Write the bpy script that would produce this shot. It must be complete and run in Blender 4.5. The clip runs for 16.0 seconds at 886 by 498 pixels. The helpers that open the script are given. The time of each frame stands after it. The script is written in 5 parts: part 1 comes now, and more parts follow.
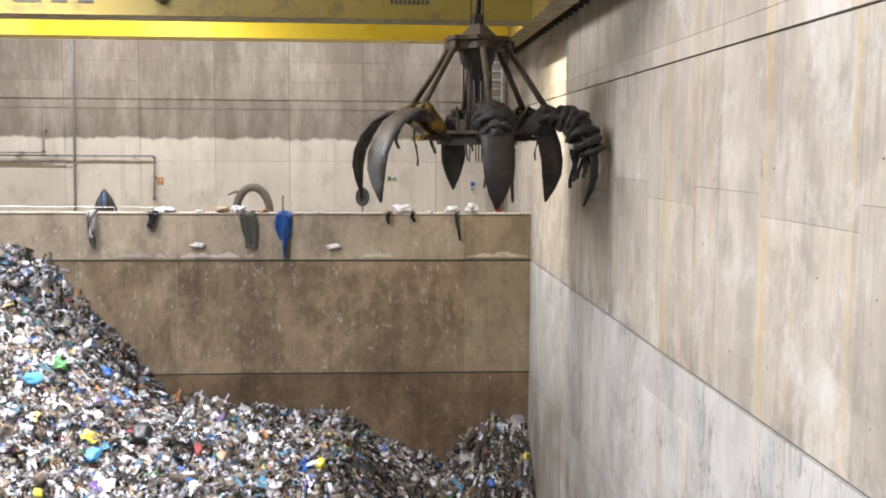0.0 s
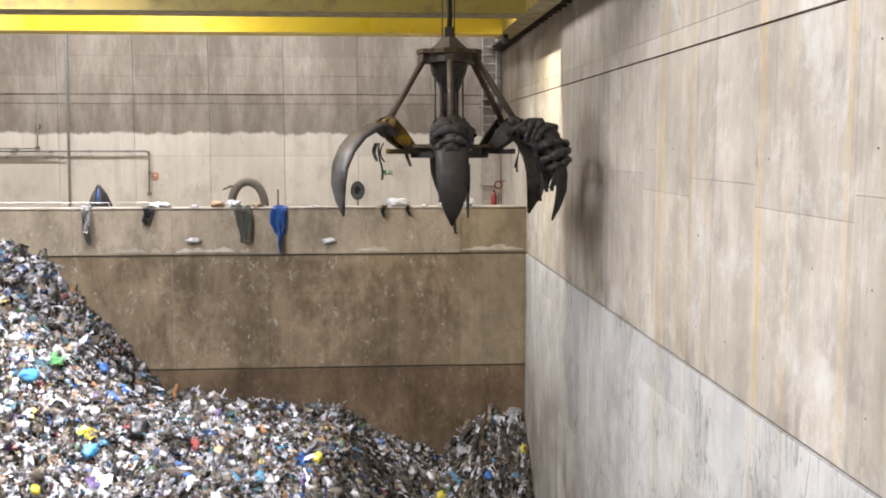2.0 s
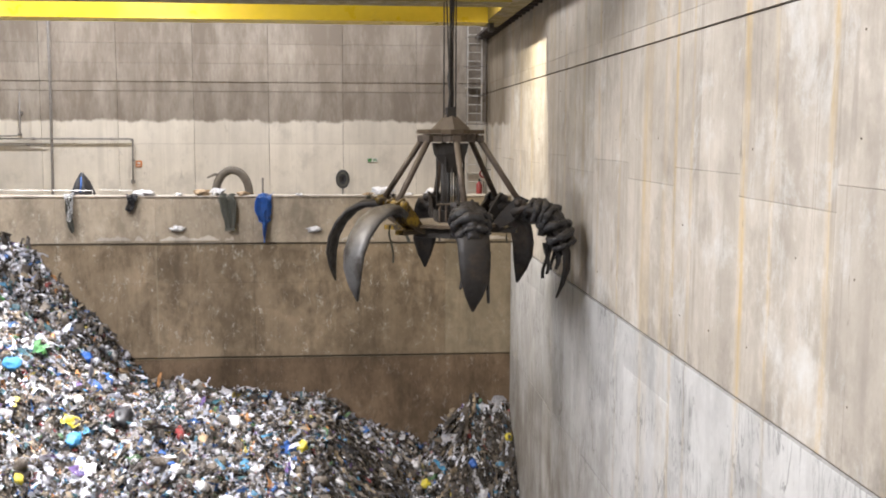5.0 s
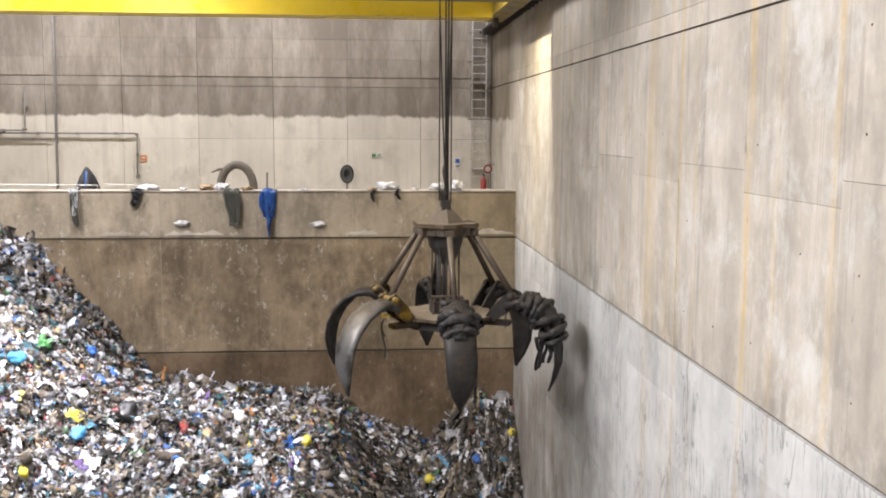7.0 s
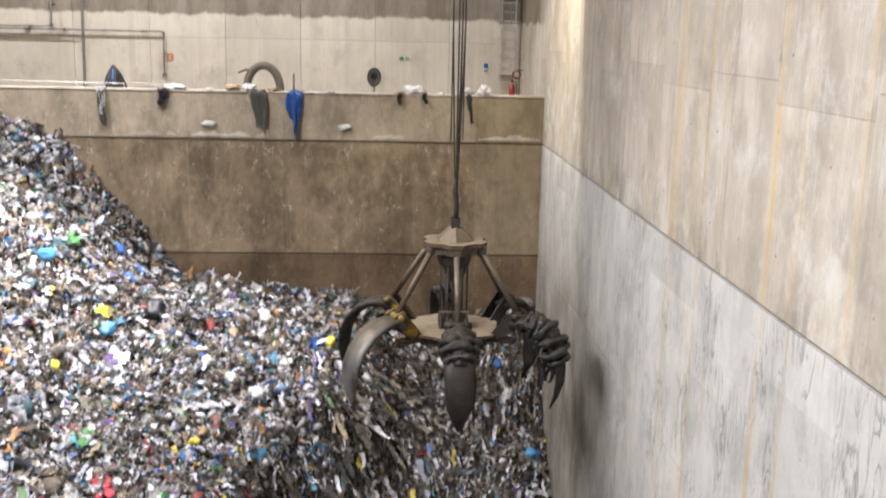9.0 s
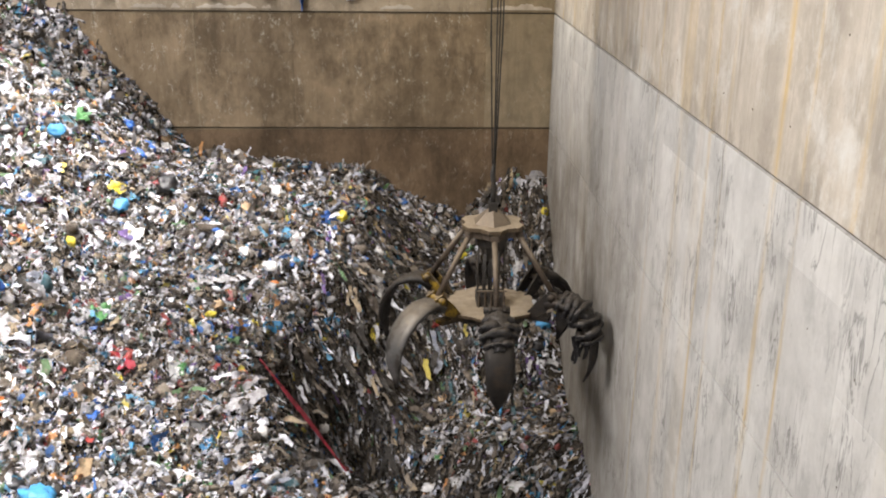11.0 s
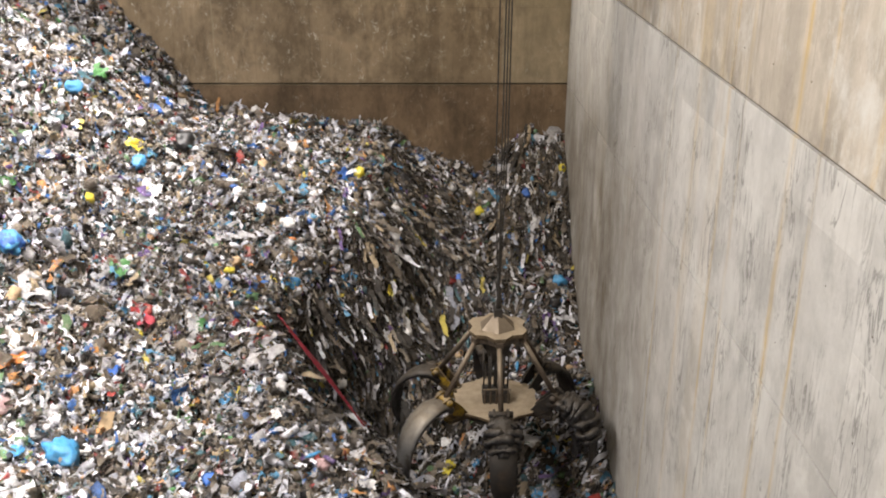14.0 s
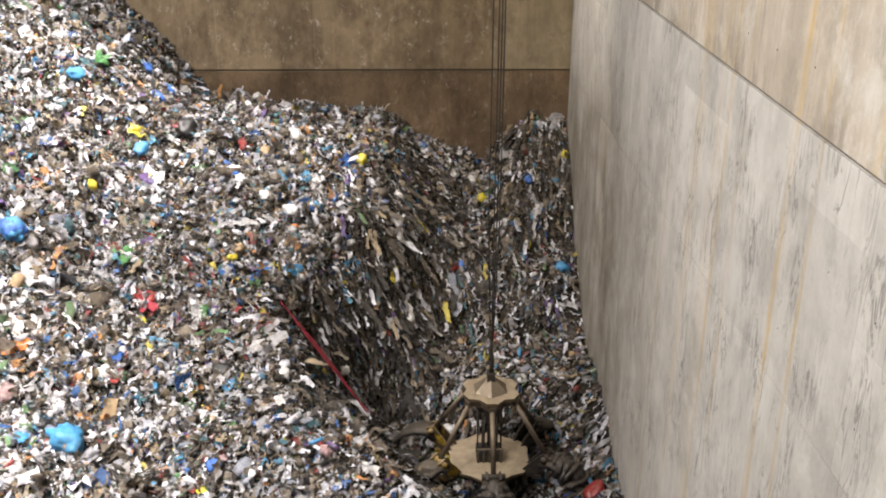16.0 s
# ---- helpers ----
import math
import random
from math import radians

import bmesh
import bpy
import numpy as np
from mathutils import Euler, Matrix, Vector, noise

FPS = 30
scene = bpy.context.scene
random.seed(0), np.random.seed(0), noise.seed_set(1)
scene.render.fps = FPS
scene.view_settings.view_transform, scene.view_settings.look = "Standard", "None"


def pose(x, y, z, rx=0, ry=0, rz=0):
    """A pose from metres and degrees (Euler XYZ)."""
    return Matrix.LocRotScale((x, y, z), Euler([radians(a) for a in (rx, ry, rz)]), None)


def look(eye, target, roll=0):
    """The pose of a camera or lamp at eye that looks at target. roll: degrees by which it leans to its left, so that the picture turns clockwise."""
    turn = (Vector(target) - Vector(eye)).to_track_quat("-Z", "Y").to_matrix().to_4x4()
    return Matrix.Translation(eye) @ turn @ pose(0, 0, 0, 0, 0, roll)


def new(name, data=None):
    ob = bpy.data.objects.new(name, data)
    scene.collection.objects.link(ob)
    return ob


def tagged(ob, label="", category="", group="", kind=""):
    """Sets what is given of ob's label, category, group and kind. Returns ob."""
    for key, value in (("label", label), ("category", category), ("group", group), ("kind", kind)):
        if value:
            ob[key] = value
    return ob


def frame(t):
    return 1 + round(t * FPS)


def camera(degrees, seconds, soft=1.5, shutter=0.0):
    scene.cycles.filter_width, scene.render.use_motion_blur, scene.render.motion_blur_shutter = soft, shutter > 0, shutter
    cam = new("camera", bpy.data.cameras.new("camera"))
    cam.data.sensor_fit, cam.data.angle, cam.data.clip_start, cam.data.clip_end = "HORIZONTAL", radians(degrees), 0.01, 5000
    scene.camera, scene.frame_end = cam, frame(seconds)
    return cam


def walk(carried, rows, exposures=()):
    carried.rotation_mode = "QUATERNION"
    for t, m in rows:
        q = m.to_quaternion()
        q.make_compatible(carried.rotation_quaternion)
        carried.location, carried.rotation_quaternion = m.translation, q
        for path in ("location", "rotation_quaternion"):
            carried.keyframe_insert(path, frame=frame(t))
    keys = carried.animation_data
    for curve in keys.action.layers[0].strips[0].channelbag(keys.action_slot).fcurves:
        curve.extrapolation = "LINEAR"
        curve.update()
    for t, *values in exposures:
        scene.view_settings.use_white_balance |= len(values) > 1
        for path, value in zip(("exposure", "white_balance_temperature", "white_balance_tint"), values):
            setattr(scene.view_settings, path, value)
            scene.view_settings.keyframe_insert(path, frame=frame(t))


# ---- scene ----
# A waste bunker seen from the crane operator's level: x along the far wall, y into the bunker, z up from its floor.
EYE = (0.0, 0.0, 16.0)
PATH = [
    (0.0, -3.81, -5.54, -0.37),
    (0.5, -3.19, -5.42, -0.34),
    (1.0, -3.15, -5.49, -0.31),
    (1.5, -3.75, -5.67, 0.05),
    (2.0, -4.10, -5.93, 0.04),
    (2.5, -4.25, -6.05, 0.02),
    (3.0, -4.44, -6.17, -0.00),
    (3.5, -4.59, -6.29, -0.07),
    (4.0, -4.79, -6.37, -0.06),
    (6.5, -4.99, -6.81, -0.23),
    (7.0, -4.68, -6.84, -0.27),
    (7.5, -4.23, -7.11, -0.36),
    (8.0, -4.81, -7.96, -0.61),
    (8.5, -4.17, -9.05, -0.90),
    (9.0, -3.06, -12.21, -1.28),
    (9.5, -3.16, -15.16, -0.92),
    (12.0, -2.15, -20.27, -0.50),
    (12.5, -1.99, -20.64, -0.43),
    (13.0, -1.91, -20.97, -0.45),
    (13.5, -1.89, -21.33, -0.44),
    (14.0, -1.65, -21.88, -0.37),
    (14.5, -1.59, -22.16, -0.38),
    (15.0, -1.57, -22.50, -0.31),
    (15.5, -1.55, -22.68, -0.27),
    (16.0, -1.54, -22.64, -0.25),
]

cam = camera(47.5, 16.0, soft=1.9, shutter=0.5)
walk(cam, [(t, pose(*EYE, 90 + pitch, roll, yaw)) for t, yaw, pitch, roll in PATH],
     exposures=[(0.0, 0.14, 6110, 13), (8.0, 0.16, 6160, 13), (12.0, -0.05, 6620, 12), (16.0, -0.09, 6800, 12)])

# the hall's main faces
WALL_X, LEFT_X, BACK_Y, UPPER_Y, FRONT_Y = 4.48, -22.0, 28.8, 34.5, -2.0
PARAPET_Z, PLATFORM_Z, ROOF_Z = 14.23, 13.2, 28.0
JOINT_TOP, JOINT_MID, JOINT_LOW = 17.36, 12.87, 9.58
GIRDER_Z = 18.98

# ---- light ----
world = bpy.data.worlds.new("hall_air")
world.use_nodes = True
scene.world = world
world.node_tree.nodes["Background"].inputs[0].default_value = (0.9, 0.95, 1.0, 1)
world.node_tree.nodes["Background"].inputs[1].default_value = 0.02


def flood(x, y, z, power, size, target, beam=150, colour=(1.0, 0.97, 0.945)):
    data = bpy.data.lights.new("floodlight", "AREA")
    data.shape, data.size, data.size_y = "RECTANGLE", size, size * 0.6
    data.energy, data.color, data.spread = power, colour, radians(beam)
    ob = new("floodlight", data)
    ob.matrix_world = look((x, y, z), target)
    return ob


# banks of floodlights under the roof, left of the crane's travel
for fy, power in ((0.0, 1650), (5.0, 1800), (10.0, 1650), (15.0, 1100), (20.0, 800)):
    flood(-14.0, fy, 25.6, power, 6.0, (1.0, fy + 4.0, 8.0))
# unseen narrow-beam lamps, added to brighten the high part of the pile
for fx, fy, power, lean in ((-13.0, 15.0, 800, 1.5), (-8.0, 19.2, 900, 7.5), (-8.0, 12.5, 1100, 1.5)):
    flood(fx, fy, 27.0, power, 1.0, (fx + 0.2, fy + lean, 0), 50)
# lamps on the back of the near girder and over the walkway, which light the far end
for fx, power in ((-12.0, 680), (-5.5, 480)):
    flood(fx, 24.2, 21.2, power, 0.35, (fx, 25.2, 15.0))
flood(1.9, 24.2, 20.4, 230, 0.2, (4.7, 25.4, 13.0), 110, (1.0, 0.87, 0.62))
for fx, power in ((-15.0, 400), (-9.0, 390), (-3.0, 360), (2.5, 200)):
    flood(fx, 31.0, 22.0, power, 0.6, (fx, 32.4, 14.0), 150, (1.0, 0.98, 0.97))


# ---- materials ----
def tree(name):
    m = bpy.data.materials.new(name)
    m.use_nodes = True
    nt = m.node_tree
    return m, nt, nt.nodes["Principled BSDF"]


def link(nt, a, b):
    nt.links.new(a, b)


def coords(nt, scale, space="world", slant=0.0):
    """Coordinates scaled per axis; world space for what stands still, object space for what moves."""
    mp = nt.nodes.new("ShaderNodeMapping")
    mp.inputs["Scale"].default_value = scale
    mp.inputs["Rotation"].default_value = (radians(slant), 0, 0)
    if space == "world":
        src = nt.nodes.new("ShaderNodeNewGeometry").outputs["Position"]
    else:
        src = nt.nodes.new("ShaderNodeTexCoord").outputs["Object"]
    link(nt, src, mp.inputs["Vector"])
    return mp.outputs["Vector"]


def noise_at(nt, vec, scale, detail=5.0, rough=0.6, distort=0.0):
    n = nt.nodes.new("ShaderNodeTexNoise")
    n.inputs["Scale"].default_value, n.inputs["Detail"].default_value = scale, detail
    n.inputs["Roughness"].default_value, n.inputs["Distortion"].default_value = rough, distort
    link(nt, vec, n.inputs["Vector"])
    return n.outputs["Fac"]


def ramp(nt, fac, stops, mode="LINEAR"):
    r = nt.nodes.new("ShaderNodeValToRGB")
    r.color_ramp.interpolation = mode
    el = r.color_ramp.elements
    while len(el) > 1:
        el.remove(el[-1])
    el[0].position, el[0].color = stops[0][0], (*stops[0][1], 1)
    for p, c in stops[1:]:
        e = el.new(p)
        e.color = (*c, 1)
    link(nt, fac, r.inputs["Fac"])
    return r.outputs["Color"]


def grey(v):
    return (v, v, v)


def mix(nt, fac, a, b, mode="MIX"):
    m = nt.nodes.new("ShaderNodeMix")
    m.data_type, m.blend_type = "RGBA", mode
    for value, slot in ((fac, m.inputs["Factor"]), (a, m.inputs["A"]), (b, m.inputs["B"])):
        if hasattr(value, "links"):
            link(nt, value, slot)
        elif isinstance(value, tuple):
            slot.default_value = (*value, 1)
        else:
            slot.default_value = value
    return m.outputs["Result"]


def maths(nt, op, a, b=0.0):
    m = nt.nodes.new("ShaderNodeMath")
    m.operation, m.use_clamp = op, True
    for value, slot in ((a, m.inputs[0]), (b, m.inputs[1])):
        if hasattr(value, "links"):
            link(nt, value, slot)
        else:
            slot.default_value = value
    return m.outputs[0]


def maths_free(nt, op, a, b=0.0):
    out = maths(nt, op, a, b)
    out.node.use_clamp = False
    return out


def bump(nt, bsdf, height, strength, distance):
    b = nt.nodes.new("ShaderNodeBump")
    b.inputs["Strength"].default_value, b.inputs["Distance"].default_value = strength, distance
    link(nt, height, b.inputs["Height"])
    link(nt, b.outputs["Normal"], bsdf.inputs["Normal"])


def axis(nt, name):
    sep = nt.nodes.new("ShaderNodeSeparateXYZ")
    link(nt, nt.nodes.new("ShaderNodeNewGeometry").outputs["Position"], sep.inputs[0])
    return sep.outputs[name]


def panel_random(nt):
    return nt.nodes.new("ShaderNodeObjectInfo").outputs["Random"]


def concrete(name, light, dark, streak, rust=0.0, grime=0.0, splash=0.0, fine=1.0, stain=None, runs_at=(), scratch=0.0, far=None, boards=0.0, foot=None):
    """Shuttered concrete: cloudy tone, vertical run-off streaks, ochre rust runs, grime and pale splashes."""
    m, nt, b = tree(name)
    v = coords(nt, (1, 1, 1))
    col = mix(nt, ramp(nt, noise_at(nt, v, 0.45, 6, 0.65), [(0.3, grey(0)), (0.7, grey(1))]), dark, light)
    if boards:  # faint lines and tone steps between the shuttering boards
        bd = noise_at(nt, coords(nt, (1.0, 1.0, 0.012)), 2.6, 2, 0.5)
        col = mix(nt, ramp(nt, bd, [(0.36, grey(0.34 * boards)), (0.44, grey(0)), (0.56, grey(0)), (0.64, grey(0.22 * boards))]), col, tuple(c * 0.74 for c in dark))
        seam = ramp(nt, bd, [(0.485, grey(0)), (0.497, grey(1)), (0.503, grey(1)), (0.515, grey(0))])
        worn = ramp(nt, noise_at(nt, coords(nt, (1, 1, 0.5)), 0.9, 4), [(0.40, grey(0)), (0.60, grey(1))])
        col = mix(nt, maths(nt, "MULTIPLY", maths(nt, "MULTIPLY", seam, worn), 0.4 * boards), col, tuple(c * 0.55 for c in dark))
    tall = coords(nt, (1.0, 1.0, 0.10))
    runs = ramp(nt, noise_at(nt, tall, 2.4, 7, 0.68, 0.25), [(0.50, grey(0)), (0.70, grey(1))])
    where_runs = ramp(nt, noise_at(nt, coords(nt, (1, 1, 0.4)), 0.55, 4, 0.6), [(0.42, grey(0.1)), (0.62, grey(1))])
    col = mix(nt, maths(nt, "MULTIPLY", maths(nt, "MULTIPLY", runs, where_runs), streak), col, tuple(c * 0.55 for c in dark))
    pale = ramp(nt, noise_at(nt, coords(nt, (1.3, 1.3, 0.35)), 1.3, 8, 0.7, 0.2), [(0.50, grey(0)), (0.72, grey(1))])
    col = mix(nt, maths(nt, "MULTIPLY", pale, 0.25), col, tuple(min(0.85, c * 1.25) for c in light))
    blot = ramp(nt, noise_at(nt, coords(nt, (1, 1, 0.8), ), 0.75, 7, 0.68), [(0.52, grey(0)), (0.59, grey(0.30)), (0.72, grey(0.55))])
    col = mix(nt, blot, col, tuple(c * 0.6 for c in dark))
    if rust:
        tr = ramp(nt, noise_at(nt, coords(nt, (0.9, 0.9, 0.025), ), 1.15, 3, 0.5), [(0.58, grey(0)), (0.66, grey(1))])
        br = noise_at(nt, coords(nt, (3, 3, 0.5)), 2.5, 5, 0.7)
        col = mix(nt, maths(nt, "MULTIPLY", maths(nt, "MULTIPLY", tr, br), rust), col, (0.52, 0.36, 0.13))
    for yy, wide, strong in runs_at:
        d = maths(nt, "ABSOLUTE", maths_free(nt, "SUBTRACT", maths_free(nt, "ADD", axis(nt, "Y"), maths_free(nt, "MULTIPLY", noise_at(nt, coords(nt, (0.2, 0.2, 1.2)), 1.5, 3), 0.10)), yy + 0.05))
        band = ramp(nt, d, [(0.0, grey(1)), (wide * 0.4, grey(0.7)), (wide, grey(0))])
        wash = ramp(nt, noise_at(nt, coords(nt, (6, 6, 0.35)), 1.4, 6, 0.7), [(0.35, grey(0)), (0.65, grey(1))])
        col = mix(nt, maths(nt, "MULTIPLY", maths(nt, "MULTIPLY", band, wash), strong), col, (0.56, 0.40, 0.17))
    if grime:
        gn = ramp(nt, noise_at(nt, coords(nt, (1, 1, 0.6)), 1.3, 9, 0.72, 0.15), [(0.45, grey(0)), (0.62, grey(1))])
        col = mix(nt, maths(nt, "MULTIPLY", gn, grime), col, tuple(c * 0.45 for c in dark))
    if splash:
        sp = ramp(nt, noise_at(nt, coords(nt, (1, 1, 0.7)), 3.2, 12, 0.88), [(0.555, grey(0)), (0.64, grey(1))])
        col = mix(nt, maths(nt, "MULTIPLY", sp, splash), col, (0.5, 0.47, 0.4))
    if fine > 1.5:  # cloudy pale and grey patches
        cl = noise_at(nt, coords(nt, (1, 1, 0.8)), 0.8, 10, 0.74, 0.3)
        col = mix(nt, ramp(nt, cl, [(0.34, grey(0.32)), (0.50, grey(0))]), col, tuple(c * 0.62 for c in dark))
        col = mix(nt, ramp(nt, cl, [(0.52, grey(0)), (0.66, grey(0.7))]), col, (0.66, 0.66, 0.63))
    if scratch:  # wavy scrape marks left by the grapple
        w = noise_at(nt, coords(nt, (3.4, 3.4, 0.6), "world", 12), 1.4, 5, 0.6, 1.0)
        line = ramp(nt, w, [(0.47, grey(0)), (0.495, grey(1)), (0.505, grey(1)), (0.53, grey(0))])
        where = ramp(nt, noise_at(nt, coords(nt, (1, 1, 0.6)), 1.1, 5, 0.6), [(0.45, grey(0)), (0.62, grey(1))])
        col = mix(nt, maths(nt, "MULTIPLY", maths(nt, "MULTIPLY", line, where), scratch), col, tuple(c * 0.33 for c in dark))
        w2 = noise_at(nt, coords(nt, (11, 11, 1.1), "world", -9), 1.5, 5, 0.7, 0.6)
        line2 = ramp(nt, w2, [(0.58, grey(0)), (0.66, grey(1))])
        col = mix(nt, maths(nt, "MULTIPLY", maths(nt, "MULTIPLY", line2, where), scratch * 0.7), col, tuple(c * 0.5 for c in dark))
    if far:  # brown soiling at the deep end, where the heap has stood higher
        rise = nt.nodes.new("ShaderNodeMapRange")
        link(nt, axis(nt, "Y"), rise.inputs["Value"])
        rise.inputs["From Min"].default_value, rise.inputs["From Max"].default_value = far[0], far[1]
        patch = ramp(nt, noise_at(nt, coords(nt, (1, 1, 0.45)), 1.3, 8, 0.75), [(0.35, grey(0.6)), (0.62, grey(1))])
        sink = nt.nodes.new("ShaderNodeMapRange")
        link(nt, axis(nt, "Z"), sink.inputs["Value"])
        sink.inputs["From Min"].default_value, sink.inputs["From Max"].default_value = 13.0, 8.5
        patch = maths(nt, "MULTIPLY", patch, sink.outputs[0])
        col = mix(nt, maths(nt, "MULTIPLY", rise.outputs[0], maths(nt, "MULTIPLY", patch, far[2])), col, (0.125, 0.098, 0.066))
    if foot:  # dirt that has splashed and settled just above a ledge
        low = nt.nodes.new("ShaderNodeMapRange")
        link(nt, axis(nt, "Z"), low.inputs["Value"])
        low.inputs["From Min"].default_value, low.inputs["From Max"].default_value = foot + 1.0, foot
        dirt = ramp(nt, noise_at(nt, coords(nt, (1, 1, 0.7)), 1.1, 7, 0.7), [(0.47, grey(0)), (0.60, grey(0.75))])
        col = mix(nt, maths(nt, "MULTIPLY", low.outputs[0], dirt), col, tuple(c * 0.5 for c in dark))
    # short scuffs
    sc = ramp(nt, noise_at(nt, coords(nt, (1, 1, 0.35)), 4.2, 4, 0.6, 0.8), [(0.68, grey(0)), (0.74, grey(1))])
    col = mix(nt, maths(nt, "MULTIPLY", sc, 0.35 * fine), col, tuple(c * 0.4 for c in dark))
    if stain:  # dust that has settled above a ragged line
        level, from_y, tone = stain
        edge = noise_at(nt, coords(nt, (1.0, 1.0, 0.25)), 1.1, 6, 0.7)
        high = nt.nodes.new("ShaderNodeMath")
        high.operation = "MULTIPLY_ADD"
        link(nt, edge, high.inputs[0])
        high.inputs[1].default_value = 0.55
        link(nt, axis(nt, "Z"), high.inputs[2])
        over = nt.nodes.new("ShaderNodeMapRange")
        link(nt, high.outputs[0], over.inputs["Value"])
        over.inputs["From Min"].default_value, over.inputs["From Max"].default_value = level + 0.22, level + 0.31
        deep = nt.nodes.new("ShaderNodeMapRange")
        link(nt, axis(nt, "Y"), deep.inputs["Value"])
        deep.inputs["From Min"].default_value, deep.inputs["From Max"].default_value = from_y, from_y + 1.5
        cover = maths(nt, "MULTIPLY", maths(nt, "MULTIPLY", over.outputs[0], deep.outputs[0]),
                      ramp(nt, noise_at(nt, coords(nt, (1.3, 1.3, 0.35)), 1.1, 9, 0.75), [(0.34, grey(0.70)), (0.56, grey(1))]))
        col = mix(nt, cover, col, tone)
    tint = ramp(nt, panel_random(nt), [(0.0, grey(0.84)), (1.0, grey(1.0))])
    col = mix(nt, 1.0, col, tint, "MULTIPLY")
    link(nt, col, b.inputs["Base Color"])
    link(nt, ramp(nt, noise_at(nt, v, 3.0), [(0.3, grey(0.85)), (0.7, grey(1.0))]), b.inputs["Roughness"])
    b.inputs["Specular IOR Level"].default_value = 0.12
    bump(nt, b, noise_at(nt, v, 14, 7, 0.7), 0.25, 0.02)
    return m


RUNS = ((11.35, 0.13, 0.95), (10.55, 0.08, 0.7), (13.9, 0.11, 0.85), (13.2, 0.09, 0.5), (15.4, 0.12, 0.5), (16.9, 0.10, 0.6), (18.4, 0.12, 0.5), (9.2, 0.10, 0.8), (20.5, 0.12, 0.45), (25.6, 0.10, 0.7), (27.3, 0.12, 0.7))
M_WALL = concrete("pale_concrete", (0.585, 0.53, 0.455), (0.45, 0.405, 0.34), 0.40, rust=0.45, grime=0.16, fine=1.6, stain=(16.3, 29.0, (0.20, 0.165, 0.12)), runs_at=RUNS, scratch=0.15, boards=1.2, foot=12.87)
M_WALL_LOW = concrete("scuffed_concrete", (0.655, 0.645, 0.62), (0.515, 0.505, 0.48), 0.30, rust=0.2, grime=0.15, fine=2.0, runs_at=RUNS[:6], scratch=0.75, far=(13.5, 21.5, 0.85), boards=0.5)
M_BACK = concrete("soiled_concrete", (0.33, 0.255, 0.17), (0.175, 0.133, 0.087), 0.6, grime=0.6, splash=1.0, scratch=0.25, boards=0.5)
M_BACK_LOW = concrete("brown_soiled_concrete", (0.215, 0.152, 0.098), (0.11, 0.078, 0.050), 0.6, grime=0.6, splash=0.4, scratch=0.25)
M_UPPER = concrete("pale_back_concrete", (0.69, 0.635, 0.545), (0.58, 0.53, 0.45), 0.3, stain=(16.39, 20.0, (0.205, 0.172, 0.138)), grime=0.10, boards=0.6)
M_BACK_CLEAN = concrete("less_soiled_concrete", (0.33, 0.27, 0.185), (0.22, 0.178, 0.12), 0.5, grime=0.4, splash=0.4)
M_PARAPET = concrete("parapet_concrete", (0.43, 0.36, 0.27), (0.26, 0.215, 0.16), 0.5, grime=0.5, splash=0.9)
M_CAP = concrete("dusty_ledge_concrete", (0.56, 0.51, 0.44), (0.36, 0.31, 0.25), 0.3, grime=0.5)
M_JOINT = concrete("joint_shadow_concrete", (0.17, 0.14, 0.11), (0.10, 0.082, 0.065), 0.3)
M_PLAIN = concrete("plain_concrete", (0.5, 0.46, 0.40), (0.4, 0.37, 0.32), 0.3)


def paint(name, colour, wear, wear_colour=(0.10, 0.07, 0.05), rough=0.5, metal=0.0, scale=2.0, space="world", dust=0.0, crease=0.0):
    m, nt, b = tree(name)
    v = coords(nt, (1, 1, 1), space)
    f = ramp(nt, noise_at(nt, v, scale, 8, 0.7), [(wear - 0.06, grey(1)), (wear + 0.06, grey(0))])
    col = mix(nt, f, colour, wear_colour)
    col = mix(nt, maths(nt, "MULTIPLY", noise_at(nt, v, scale * 6, 4), 0.5), col, tuple(c * 0.6 for c in colour))
    if dust:
        up = nt.nodes.new("ShaderNodeSeparateXYZ")
        link(nt, nt.nodes.new("ShaderNodeNewGeometry").outputs["Normal"], up.inputs[0])
        d = ramp(nt, up.outputs["Z"], [(0.25, grey(0)), (0.75, grey(1))])
        d = maths(nt, "MULTIPLY", maths(nt, "MULTIPLY", d, dust), ramp(nt, noise_at(nt, v, 5, 6), [(0.2, grey(0.5)), (0.6, grey(1))]))
        col = mix(nt, d, col, (0.42, 0.34, 0.24))
    link(nt, col, b.inputs["Base Color"])
    link(nt, ramp(nt, noise_at(nt, v, scale * 3), [(0.3, grey(max(0.1, rough - 0.15))), (0.7, grey(min(1, rough + 0.2)))]), b.inputs["Roughness"])
    b.inputs["Metallic"].default_value = metal
    if crease:  # folded and torn: deep sharp creases
        bump(nt, b, noise_at(nt, coords(nt, (1, 1, 1.6), space), 9, 6, 0.7, 1.2), crease, 0.09)
    else:
        bump(nt, b, noise_at(nt, v, scale * 10, 6, 0.7), 0.3, 0.015)
    return m


